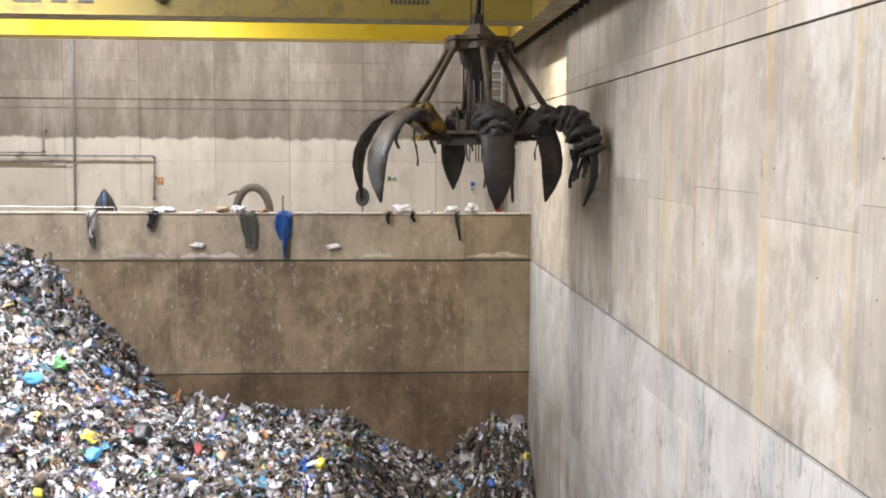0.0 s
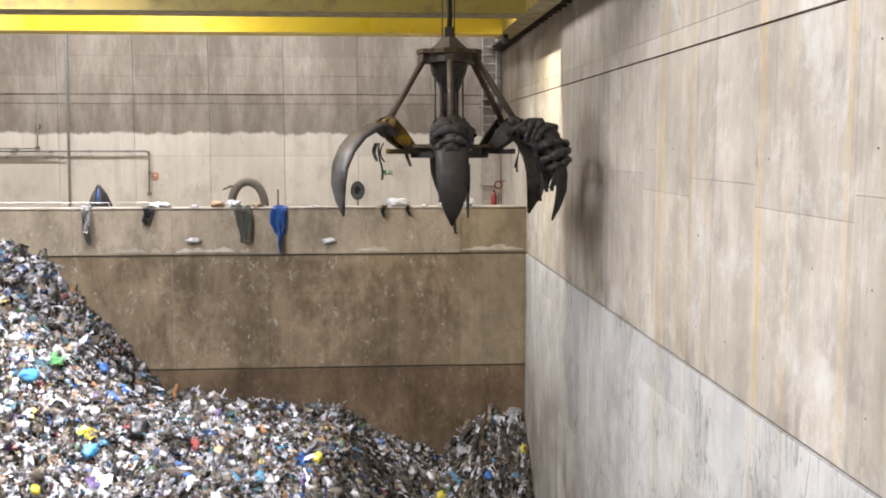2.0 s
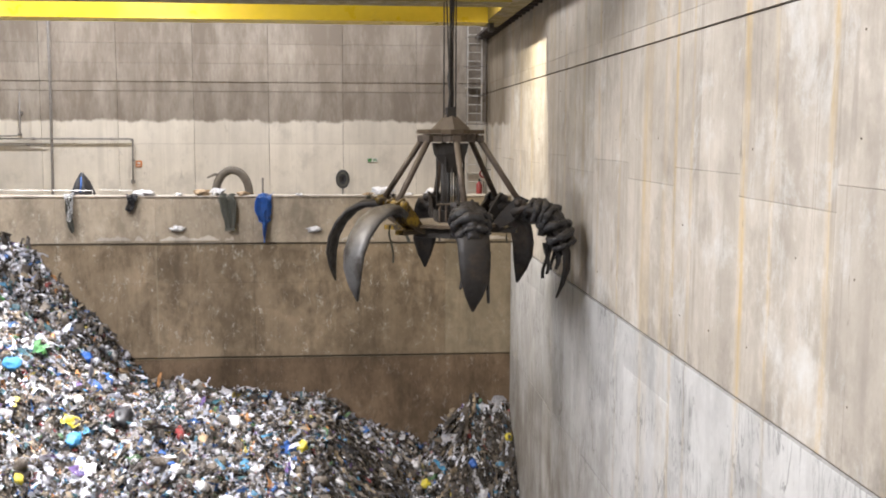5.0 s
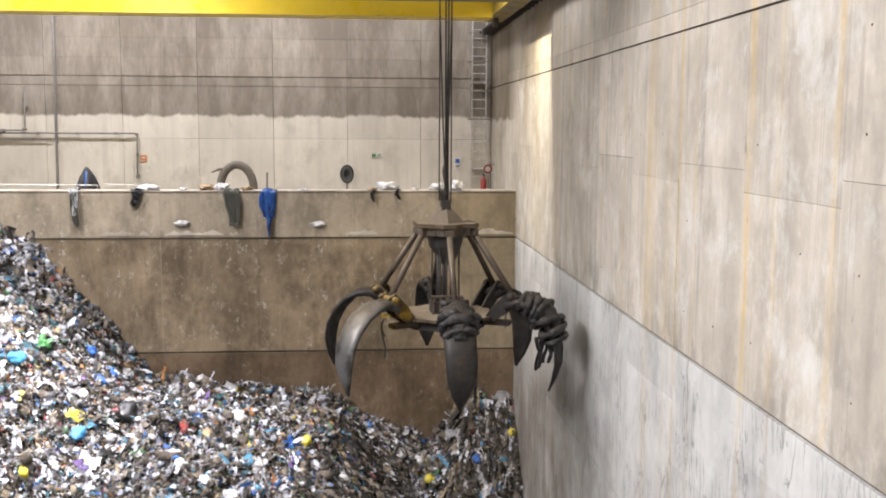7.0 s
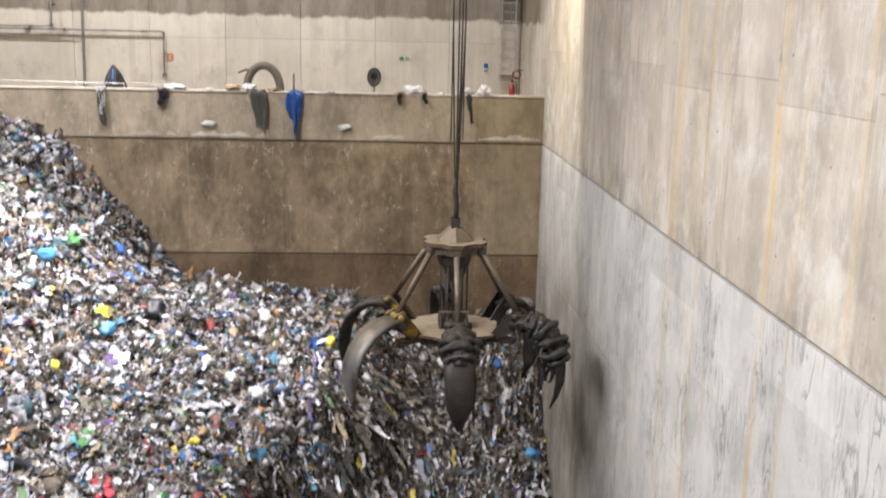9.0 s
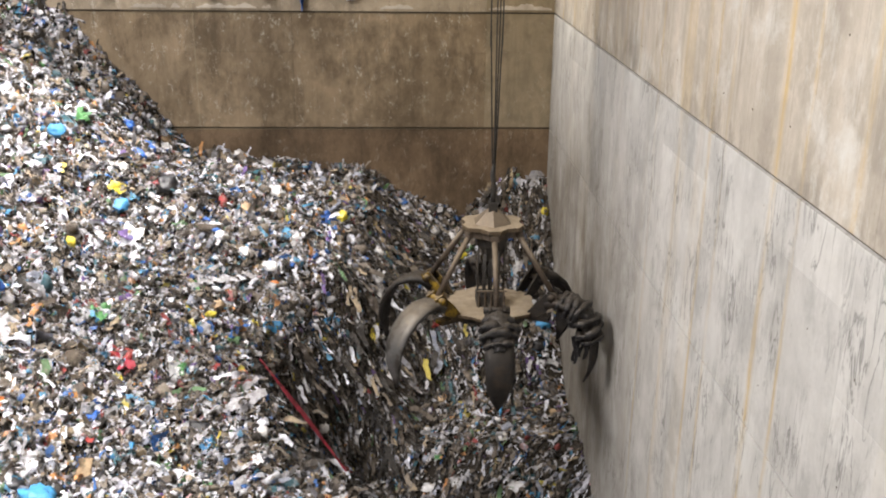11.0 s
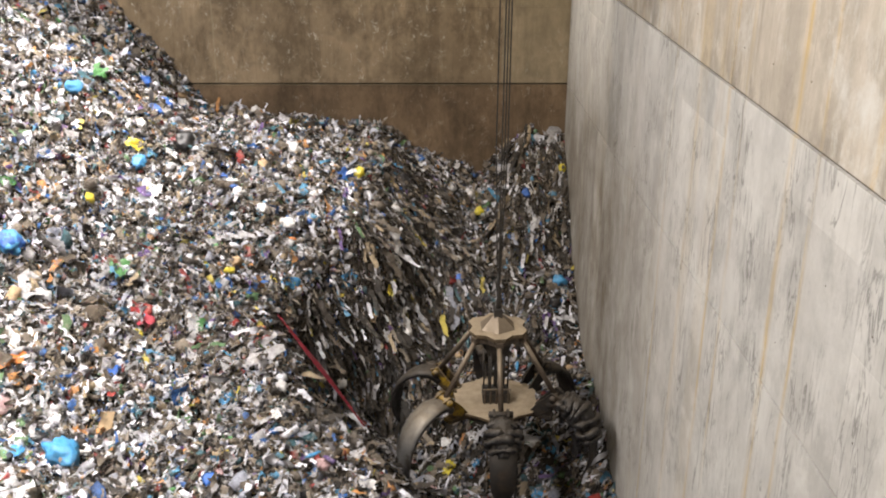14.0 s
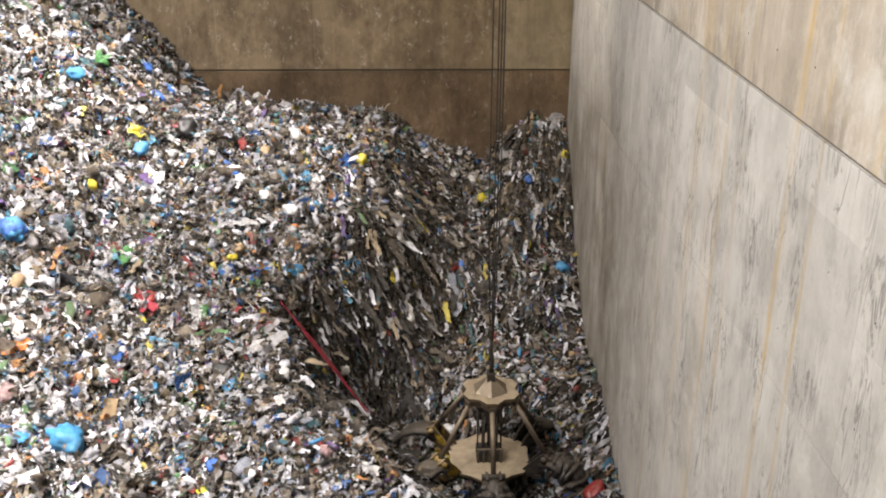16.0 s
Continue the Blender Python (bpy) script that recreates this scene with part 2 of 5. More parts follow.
# one yellow in two tones: near girder's shade and far girder's light painted in
M_GIRDER_SHADED = paint("shaded_girder_yellow", (0.19, 0.14, 0.02), 0.44, (0.10, 0.072, 0.02), 0.45, scale=1.2)
M_GIRDER_LIT = paint("lit_girder_yellow", (0.66, 0.48, 0.025), 0.34, (0.42, 0.31, 0.05), 0.35, scale=0.8)
M_DARK = paint("dark_steel", (0.05, 0.045, 0.04), 0.35, (0.02, 0.018, 0.016), 0.55, 0.3, space="object", dust=0.0)
M_RAIL = paint("runway_steel", (0.05, 0.04, 0.035), 0.4, (0.12, 0.08, 0.04), 0.7)
M_PLATE = paint("dusty_plate_steel", (0.12, 0.085, 0.05), 0.38, (0.06, 0.04, 0.03), 0.7, 0.2, space="object", dust=1.0)
M_STRUT = paint("worn_strut_steel", (0.13, 0.10, 0.075), 0.42, (0.05, 0.04, 0.03), 0.55, 0.4, space="object", dust=0.5)
M_TINE = paint("black_tine_steel", (0.021, 0.018, 0.016), 0.42, (0.05, 0.034, 0.022), 0.6, 0.1, space="object", dust=0.1)
M_ARM = paint("brown_arm_steel", (0.06, 0.04, 0.02), 0.45, (0.46, 0.29, 0.02), 0.5, 0.2, scale=3.0, space="object", dust=0.4)
M_POLISHED = paint("polished_tine_steel", (0.13, 0.127, 0.123), 0.47, (0.05, 0.042, 0.035), 0.5, 0.4, scale=2.4, space="object", dust=0.35)
M_RUBBER = paint("torn_black_rubber", (0.017, 0.016, 0.017), 0.38, (0.042, 0.038, 0.037), 0.34, space="object", scale=5, dust=0.12, crease=0.45)
M_ROPE = paint("greasy_wire_rope", (0.05, 0.045, 0.04), 0.4, (0.10, 0.085, 0.07), 0.5, 0.5, space="object", scale=8)


def plain(name, colour, rough=0.55, spread=0.35, metal=0.0):
    m, nt, b = tree(name)
    v = coords(nt, (1, 1, 1))
    col = mix(nt, ramp(nt, noise_at(nt, v, 9, 6, 0.7), [(0.3, grey(0)), (0.7, grey(1))]), tuple(c * (1 - spread) for c in colour), colour)
    soil = ramp(nt, noise_at(nt, v, 5, 7, 0.75), [(0.50, grey(0)), (0.72, grey(0.6))])
    col = mix(nt, soil, col, (0.08, 0.065, 0.05))
    link(nt, col, b.inputs["Base Color"])
    b.inputs["Roughness"].default_value, b.inputs["Metallic"].default_value = rough, metal
    bump(nt, b, noise_at(nt, v, 30, 5), 0.3, 0.01)
    return m


M_BLUE = plain("blue_plastic", (0.03, 0.12, 0.42), 0.45)
M_SKY = plain("light_blue_plastic", (0.05, 0.25, 0.48), 0.5)
M_WHITE = plain("soiled_white_plastic", (0.66, 0.65, 0.65), 0.45)
M_GREY_CLOTH = plain("grey_green_cloth", (0.10, 0.10, 0.08), 0.9)
M_HOSE = plain("dusty_hose_rubber", (0.13, 0.11, 0.085), 0.8)
M_RED = plain("red_enamel", (0.28, 0.03, 0.025), 0.4)
M_CRIMSON = plain("crimson_cloth", (0.28, 0.012, 0.03), 0.7)
M_YELLOW = plain("yellow_plastic", (0.62, 0.52, 0.05), 0.4)
M_GREEN = plain("green_plastic", (0.07, 0.22, 0.07), 0.4)
M_BLACK = plain("black_plastic", (0.02, 0.02, 0.023), 0.4)
M_ORANGE = plain("orange_plastic", (0.65, 0.22, 0.05), 0.45)
M_TAN = plain("tan_card", (0.42, 0.30, 0.18), 0.85)
M_ALU = plain("ladder_aluminium", (0.62, 0.60, 0.56), 0.4, 0.2, 0.6)
M_PIPE = plain("grey_conduit", (0.22, 0.20, 0.18), 0.5)
M_INK = plain("black_lettering", (0.03, 0.028, 0.02), 0.6)
M_SIGN = plain("sign_white", (0.75, 0.74, 0.72), 0.4)


# ---- mesh helpers ----
def part(name, bm, material, parent=None, label=""):
    """Link a bmesh as one mesh object under a thing or a part."""
    me = bpy.data.meshes.new(name)
    bm.to_mesh(me)
    bm.free()
    me.materials.append(material)
    ob = new(name, me)
    ob.parent = parent
    if label:
        ob["label"] = label
    return ob


def shade(ob):
    for p in ob.data.polygons:
        p.use_smooth = True
    return ob


def box(bm, lo, hi, bevel=0.0):
    r = bmesh.ops.create_cube(bm, size=1)
    vs = r["verts"]
    for v in vs:
        v.co = Vector([lo[i] + (v.co[i] + 0.5) * (hi[i] - lo[i]) for i in range(3)])
    if bevel:
        es = list({e for v in vs for e in v.link_edges})
        bmesh.ops.bevel(bm, geom=es, offset=bevel, segments=2, affect="EDGES", profile=0.6)
    return bm


def boxed(lo, hi, bevel=0.0):
    return box(bmesh.new(), lo, hi, bevel)


def tube(bm, pts, radius, sides=10, caps=True):
    """A round bar along points; radius is a number or one for each point."""
    pts = [Vector(p) for p in pts]
    rings = []
    side = None
    for i, p in enumerate(pts):
        d = (pts[min(i + 1, len(pts) - 1)] - pts[max(i - 1, 0)]).normalized()
        if side is None:
            side = d.cross(Vector((0, 0, 1)) if abs(d.z) < 0.9 else Vector((1, 0, 0))).normalized()
        side = (side - d * side.dot(d)).normalized()
        up = d.cross(side)
        r = radius[i] if isinstance(radius, (list, tuple)) else radius
        rings.append([bm.verts.new(p + (side * math.cos(a) + up * math.sin(a)) * r) for a in [2 * math.pi * k / sides for k in range(sides)]])
    for a, b in zip(rings, rings[1:]):
        for k in range(sides):
            bm.faces.new((a[k], a[(k + 1) % sides], b[(k + 1) % sides], b[k]))
    if caps:
        bm.faces.new(rings[0][::-1])
        bm.faces.new(rings[-1])
    return bm


def prism(bm, outline, z0, z1):
    lo = [bm.verts.new((x, y, z0)) for x, y in outline]
    hi = [bm.verts.new((x, y, z1)) for x, y in outline]
    n = len(outline)
    for k in range(n):
        bm.faces.new((lo[k], lo[(k + 1) % n], hi[(k + 1) % n], hi[k]))
    bm.faces.new(lo[::-1])
    bm.faces.new(hi)
    return bm


# ---- the hall ----
def structure(name, lo, hi, material, label, category):
    return tagged(part(name, boxed(lo, hi), material), label, category, kind="structure")


structure("floor", (LEFT_X, FRONT_Y, -0.4), (WALL_X, BACK_Y, 0.0), M_PLAIN, "grey concrete bunker floor under the rubbish", "floor")
wall_right = structure("wall_east", (WALL_X + 0.06, FRONT_Y, 0), (WALL_X + 0.6, UPPER_Y, ROOF_Z), M_JOINT, "tall pale concrete bunker wall cast in panels", "wall")
wall_back = structure("wall_north_lower", (LEFT_X, BACK_Y + 0.06, 0), (WALL_X + 0.06, BACK_Y + 0.6, PARAPET_Z - 0.02), M_JOINT, "brown soiled concrete wall below the parapet", "wall")
wall_upper = structure("wall_north_upper", (LEFT_X, UPPER_Y + 0.06, PLATFORM_Z), (WALL_X + 0.06, UPPER_Y + 0.6, ROOF_Z), M_JOINT, "pale concrete rear wall with dusty upper part", "wall")
structure("wall_west", (LEFT_X - 0.6, FRONT_Y, 0), (LEFT_X, UPPER_Y, ROOF_Z), M_PLAIN, "plain grey concrete side wall", "wall")
structure("wall_south", (LEFT_X - 0.6, FRONT_Y - 0.6, 0), (WALL_X + 0.6, FRONT_Y, ROOF_Z), M_PLAIN, "plain grey concrete front wall", "wall")
structure("ceiling", (LEFT_X - 0.6, FRONT_Y - 0.6, ROOF_Z), (WALL_X + 0.6, UPPER_Y + 0.6, ROOF_Z + 0.4), M_PLAIN, "plain grey roof slab of the hall", "ceiling")
structure("platform_floor", (LEFT_X, BACK_Y + 0.6, PLATFORM_Z - 0.3), (WALL_X + 0.06, UPPER_Y + 0.06, PLATFORM_Z), M_PLAIN, "concrete walkway floor behind the parapet", "floor")
GRAPPLE = [
    (0.0, 1.979, 19.8, 18.303),
    (0.5, 1.934, 19.8, 18.264),
    (1.0, 1.803, 19.8, 18.172),
    (1.5, 1.671, 19.8, 18.055),
    (2.0, 1.539, 19.8, 17.912),
    (2.5, 1.456, 19.8, 17.737),
    (3.0, 1.522, 19.8, 17.498),
    (3.5, 1.606, 19.8, 17.223),
    (4.0, 1.794, 19.8, 16.914),
    (6.5, 1.872, 19.8, 14.780),
    (7.0, 1.682, 19.8, 14.257),
    (7.5, 1.515, 19.8, 13.698),
    (8.0, 1.418, 19.8, 13.154),
    (8.5, 1.411, 19.8, 12.608),
    (9.0, 1.391, 19.8, 12.013),
    (9.5, 1.483, 19.8, 11.444),
    (12.0, 2.162, 19.8, 8.575),
    (12.5, 2.166, 19.8, 8.017),
    (13.0, 2.068, 19.8, 7.445),
    (13.5, 1.963, 19.8, 6.887),
    (14.0, 1.828, 19.8, 6.324),
    (14.5, 1.634, 19.8, 5.759),
    (15.0, 1.568, 19.8, 5.216),
    (15.5, 1.642, 19.8, 4.717),
    (16.0, 1.661, 19.8, 4.398),
]

TWIST = ((0, 4), (1, 3), (2, -3), (3, -2), (3.5, 0), (4, 4), (6.5, 6), (7, 2.5), (7.5, 1), (8, -1), (9, 0), (16, 0))  # slow twist on the ropes, degrees


# ---- the rubbish pile ----
PILE_X = [-22, -13, -9, -6, -4, -3.1, -2.5, -1, 0.5, 2, 3.2, 4.48]
PILE_Y = [-2, 10, 13, 15, 17, 18.5, 19.3, 20, 21, 22, 24, 26, 28.8]
PILE_Z = [
    [4.0, 3.8, 3.4, 3.0, 2.9, 2.85, 2.8, 2.6, 2.4, 2.2, 2.0, 1.8],
    [5.2, 4.8, 4.2, 3.9, 3.8, 3.75, 3.7, 3.5, 3.0, 2.5, 2.2, 2.0],
    [6.0, 5.5, 4.7, 4.4, 4.3, 4.25, 4.2, 4.1, 3.4, 2.7, 2.4, 2.2],
    [7.0, 6.5, 5.4, 5.0, 4.9, 4.95, 5.0, 5.1, 4.8, 2.8, 2.5, 2.5],
    [8.0, 7.5, 6.2, 5.6, 5.4, 5.4, 5.4, 5.2, 3.2, 1.8, 2.2, 2.6],
    [9.0, 8.2, 6.8, 6.1, 5.9, 5.85, 5.8, 3.3, 1.8, 1.3, 1.9, 2.95],
    [9.4, 8.6, 7.2, 6.45, 6.2, 6.05, 5.95, 2.5, 1.7, 1.3, 2.0, 3.0],
    [9.8, 9.0, 7.5, 6.7, 6.4, 6.15, 2.6, 1.3, 1.4, 1.4, 2.2, 3.05],
    [10.5, 9.7, 8.1, 7.1, 6.5, 6.3, 3.6, 1.4, 1.8, 2.0, 2.7, 3.1],
    [11.2, 10.5, 8.7, 7.4, 6.6, 6.5, 6.3, 2.2, 2.4, 2.8, 3.1, 3.2],
    [12.8, 12.0, 10.0, 8.1, 7.8, 7.55, 7.35, 6.7, 3.5, 3.5, 3.6, 3.6],
    [14.0, 13.5, 11.4, 8.8, 8.3, 8.25, 8.2, 8.1, 6.2, 5.0, 5.2, 4.9],
    [15.6, 15.0, 12.55, 9.1, 8.65, 8.57, 8.5, 8.3, 7.35, 6.9, 8.1, 8.1],
]


def heights(x, y):
    """The pile's surface: smooth between the rows and columns of the table, roughened at three scales."""
    px, py, pz = np.array(PILE_X, float), np.array(PILE_Y, float), np.array(PILE_Z)

    def ease(p, q):
        i = np.clip(np.searchsorted(p, q) - 1, 0, len(p) - 2)
        return i, np.clip((q - p[i]) / (p[i + 1] - p[i]), 0, 1)

    i, u = ease(px, x)
    j, v = ease(py, y)
    z = pz[j, i] * (1 - u) * (1 - v) + pz[j, i + 1] * u * (1 - v) + pz[j + 1, i] * (1 - u) * v + pz[j + 1, i + 1] * u * v
    lump = np.sin(1.3 * x + 0.7 * y + 1.1 * np.sin(0.8 * y)) * np.sin(1.1 * y - 0.6 * x + 0.9 * np.sin(1.2 * x))
    fine = np.sin(3.7 * x + 2.1 * np.sin(2.3 * y)) * np.sin(3.3 * y + 1.7 * np.sin(2.9 * x))
    tiny = np.sin(9.1 * x + 2 * np.sin(7.3 * y)) * np.sin(8.3 * y + 2 * np.sin(6.1 * x))
    ledge = np.sin(0.75 * z * 3.1 + 1.4 * np.sin(0.9 * x) + 0.8 * y) * np.sin(0.55 * x + 1.9)
    return z + 0.17 * lump + 0.14 * fine + 0.07 * tiny + 0.10 * ledge


def slope_at(x, y, d=0.25):
    return (heights(x + d, y) - heights(x - d, y)) / (2 * d), (heights(x, y + d) - heights(x, y - d)) / (2 * d)


def mesh_from(name, verts, faces, material):
    me = bpy.data.meshes.new(name)
    me.from_pydata(verts, [], faces)
    me.materials.append(material)
    return me


def rubbish_ramp(name, rough, dark=1.0):
    m, nt, b = tree(name)
    rnd = nt.nodes.new("ShaderNodeNewGeometry").outputs["Random Per Island"]
    tones = [
        (0.00, (0.020, 0.018, 0.016)), (0.09, (0.05, 0.041, 0.033)), (0.17, (0.10, 0.08, 0.06)), (0.26, (0.17, 0.14, 0.11)),
        (0.36, (0.26, 0.22, 0.175)), (0.45, (0.38, 0.30, 0.20)), (0.50, (0.41, 0.40, 0.415)), (0.59, (0.56, 0.555, 0.58)),
        (0.69, (0.79, 0.80, 0.88)), (0.82, (0.33, 0.35, 0.42)), (0.865, (0.04, 0.14, 0.40)), (0.885, (0.10, 0.32, 0.52)),
        (0.905, (0.04, 0.12, 0.15)), (0.930, (0.60, 0.50, 0.10)), (0.940, (0.12, 0.24, 0.11)), (0.955, (0.30, 0.05, 0.05)),
        (0.967, (0.58, 0.28, 0.10)), (0.982, (0.55, 0.35, 0.36)), (0.992, (0.16, 0.09, 0.28)),
    ]
    if dark != 1.0:  # mostly black bags and brown rags, with the pit face's shade painted in
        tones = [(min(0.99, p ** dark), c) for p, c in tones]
    col = ramp(nt, rnd, tones, "CONSTANT")
    v = coords(nt, (1, 1, 1))
    # prints and folds: part of each piece shows another tone
    second = ramp(nt, maths_free(nt, "FRACT", maths_free(nt, "MULTIPLY", rnd, 37.0)), [(0.0, (0.05, 0.045, 0.04)), (0.3, (0.28, 0.24, 0.2)), (0.6, (0.62, 0.6, 0.6) if dark == 1.0 else (0.22, 0.19, 0.16)), (0.85, (0.12, 0.16, 0.28))], "CONSTANT")
    col = mix(nt, ramp(nt, noise_at(nt, v, 6, 3, 0.6), [(0.55, grey(0)), (0.68, grey(0.55))]), col, second)
    dirt = ramp(nt, noise_at(nt, v, 9, 7, 0.75), [(0.42, grey(0)), (0.72, grey(0.62))])
    col = mix(nt, dirt, col, (0.06, 0.05, 0.042))
    # loads differ: some patches came in as dirty mixed waste, others as cleaner paper and film
    load = ramp(nt, noise_at(nt, v, 0.55, 5, 0.65), [(0.44, grey(0)), (0.64, grey(0.30))])
    col = mix(nt, load, col, (0.085, 0.067, 0.05))
    link(nt, col, b.inputs["Base Color"])
    link(nt, ramp(nt, maths_free(nt, "FRACT", maths_free(nt, "MULTIPLY", rnd, 91.0)), [(0.0, grey(rough * 0.45)), (0.55, grey(rough)), (1.0, grey(min(1.0, rough * 2)))]), b.inputs["Roughness"])
    bump(nt, b, noise_at(nt, v, 26, 6, 0.75), 0.9, 0.05)
    return m


M_SCRAPS = rubbish_ramp("mixed_scraps", 0.42)
# dark rags whose tones also carry the shade of the pit face
M_SHADED_RAGS = rubbish_ramp("dark_shaded_rags", 0.3, 0.35)
M_SOIL = concrete("rubbish_fines", (0.065, 0.055, 0.043), (0.03, 0.025, 0.02), 0.2, grime=0.4)


def build_pile():
    nx, ny = 150, 170
    xs = np.concatenate([np.linspace(LEFT_X + 0.01, -12, 20)[:-1], np.linspace(-12, WALL_X + 0.05, nx - 19)])
    ys = np.concatenate([np.linspace(FRONT_Y + 0.01, 12, 20)[:-1], np.linspace(12, BACK_Y + 0.05, ny - 19)])
    gx, gy = np.meshgrid(xs, ys)
    gz = heights(gx, gy) - 0.04
    verts = np.stack([gx.ravel(), gy.ravel(), gz.ravel()], 1).tolist()
    w = len(xs)
    faces = [(j * w + i, j * w + i + 1, (j + 1) * w + i + 1, (j + 1) * w + i) for j in range(len(ys) - 1) for i in range(w - 1)]
    ob = new("rubbish_heap", mesh_from("rubbish_heap", verts, faces, M_SOIL))
    tagged(ob, "dark compacted fines of a municipal rubbish heap", "rubbish", kind="stuff")


def scrap_shapes(rng):
    """Small crumpled shapes: bent sheets, lumps, flat packs and long strips, each about one unit across."""
    shapes = []
    for _ in range(14):  # crumpled sheets
        n = 3
        g = np.array([[(i / n - 0.5), (j / n - 0.5), 0] for j in range(n + 1) for i in range(n + 1)], float)
        g += rng.normal(0, 0.12, g.shape)
        g[:, 2] += 0.35 * (rng.random() * g[:, 0] ** 2 - rng.random() * g[:, 1] ** 2) + rng.normal(0, 0.12, len(g))
        g[:, 1] *= rng.uniform(0.45, 1.0)
        shapes.append((g, [(j * 4 + i, j * 4 + i + 1, j * 4 + i + 5, j * 4 + i + 4) for j in range(n) for i in range(n)]))
    bm = bmesh.new()
    bmesh.ops.create_icosphere(bm, subdivisions=1, radius=0.5)
    base = np.array([v.co[:] for v in bm.verts])
    tri = [tuple(v.index for v in f.verts) for f in bm.faces]
    bm.free()
    for _ in range(5):  # lumps and filled bags
        g = base * (1 + rng.normal(0, 0.16, (len(base), 1)))
        g = g * np.array([1, rng.uniform(0.5, 0.9), rng.uniform(0.25, 0.6)])
        shapes.append((g, tri))
    cube = np.array([[x, y, z] for z in (-0.5, 0.5) for y in (-0.5, 0.5) for x in (-0.5, 0.5)], float)
    quads = [(0, 2, 3, 1), (4, 5, 7, 6), (0, 1, 5, 4), (2, 6, 7, 3), (0, 4, 6, 2), (1, 3, 7, 5)]
    for _ in range(2):  # crushed packs
        g = cube * np.array([1, rng.uniform(0.4, 0.8), rng.uniform(0.15, 0.45)]) + rng.normal(0, 0.06, cube.shape)
        shapes.append((g, quads))
    strips = []
    for _ in range(8):  # strips of film and rag
        n = 8
        g = []
        wave = np.cumsum(rng.normal(0, 0.07, n + 1))
        for i in range(n + 1):
            wd = 0.075 * (1 - 0.6 * abs(i / n - 0.5)) * rng.uniform(0.85, 1.15)
            g += [[i / n - 0.5, wave[i] * 0.6 - wd, rng.normal(0, 0.05)], [i / n - 0.5, wave[i] * 0.6 + wd, rng.normal(0, 0.05)]]
        strips.append((np.array(g), [(2 * i, 2 * i + 2, 2 * i + 3, 2 * i + 1) for i in range(n)]))
    return shapes, strips


def scatter(name, label, count, x0, x1, y0, y1, size, seed, min_slope=0.0, hang=False, material=None, flat_only=False):
    rng = np.random.default_rng(seed)
    shapes, strips = scrap_shapes(rng)
    x, y = rng.uniform(x0, x1, count), rng.uniform(y0, y1, count)
    sx, sy = slope_at(x, y)
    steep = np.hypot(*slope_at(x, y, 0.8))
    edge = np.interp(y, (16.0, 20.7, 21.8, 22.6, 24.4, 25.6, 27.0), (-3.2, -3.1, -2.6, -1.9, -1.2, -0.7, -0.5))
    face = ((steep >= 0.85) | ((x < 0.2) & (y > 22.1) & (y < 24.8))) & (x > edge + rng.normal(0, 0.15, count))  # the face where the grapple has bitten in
    # few light scraps on the face: its shade is in the dark rags
    keep = ((steep >= min_slope) | (face & (material is M_SHADED_RAGS))) if hang else ~face | (rng.random(count) < (0.3 if size < 0.1 else 0.10))
    if material is M_SHADED_RAGS:
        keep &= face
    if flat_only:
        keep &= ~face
    if not hang:  # pit floor: fewer loose pieces, so the dark fines stand in for shade
        keep &= ~((x > -1.0) & (heights(x, y) < 5.5) & (rng.random(count) < 0.68))
    x, y, sx, sy, steep = x[keep], y[keep], sx[keep], sy[keep], steep[keep]
    z = heights(x, y)
    verts, faces, base = [], [], 0
    for k in range(len(x)):
        strip = hang or rng.random() < 0.24
        g, fs = (strips if strip else shapes)[rng.integers(len(strips if strip else shapes))]
        s = size * math.exp(min(0.85, rng.normal(0, 0.5))) * (2.3 if strip else 1.0)
        up = np.array([-sx[k], -sy[k], 1.0])
        up = up / np.linalg.norm(up) + rng.normal(0, 0.3 if material is M_SHADED_RAGS else 0.55, 3)
        up /= np.linalg.norm(up)
        if hang:
            along = np.array([-sx[k], -sy[k], -(sx[k] ** 2 + sy[k] ** 2)]) + rng.normal(0, 0.20, 3)
        else:
            along = rng.normal(0, 1, 3)
        along = along - up * along.dot(up)
        along /= np.linalg.norm(along) + 1e-9
        m = np.stack([along, np.cross(up, along), up])
        c = np.array([x[k], y[k], z[k] + rng.uniform(-0.04, 0.07)])
        if hang:  # caught at its upper end
            c = c + along * s * 0.22
        q = (g * s) @ m + c
        q[:, 0] = np.minimum(q[:, 0], WALL_X - 0.01)
        q[:, 1] = np.minimum(q[:, 1], BACK_Y - 0.01)
        verts.append(q)
        faces += [tuple(i + base for i in f) for f in fs]
        base += len(q)
    ob = new(name, mesh_from(name, np.concatenate(verts).tolist(), faces, material or M_SCRAPS))
    if size >= 0.135:  # film and cloth bend softly
        ob.data.polygons.foreach_set("use_smooth", [True] * len(faces))
    return tagged(ob, label, "rubbish", kind="stuff")


build_pile()
scatter("loose_rubbish", "loose mixed household rubbish, paper, film and bags", 46000, -13, WALL_X, 12, BACK_Y, 0.135, 3)
scatter("small_rubbish", "small scraps of paper, film and plastic", 60000, -13, WALL_X, 12, BACK_Y, 0.07, 4)
scatter("hanging_rags", "rags and film hanging down the steep pit face", 34000, -3.6, WALL_X, 16.5, BACK_Y, 0.14, 5, 0.85, True, M_SHADED_RAGS)


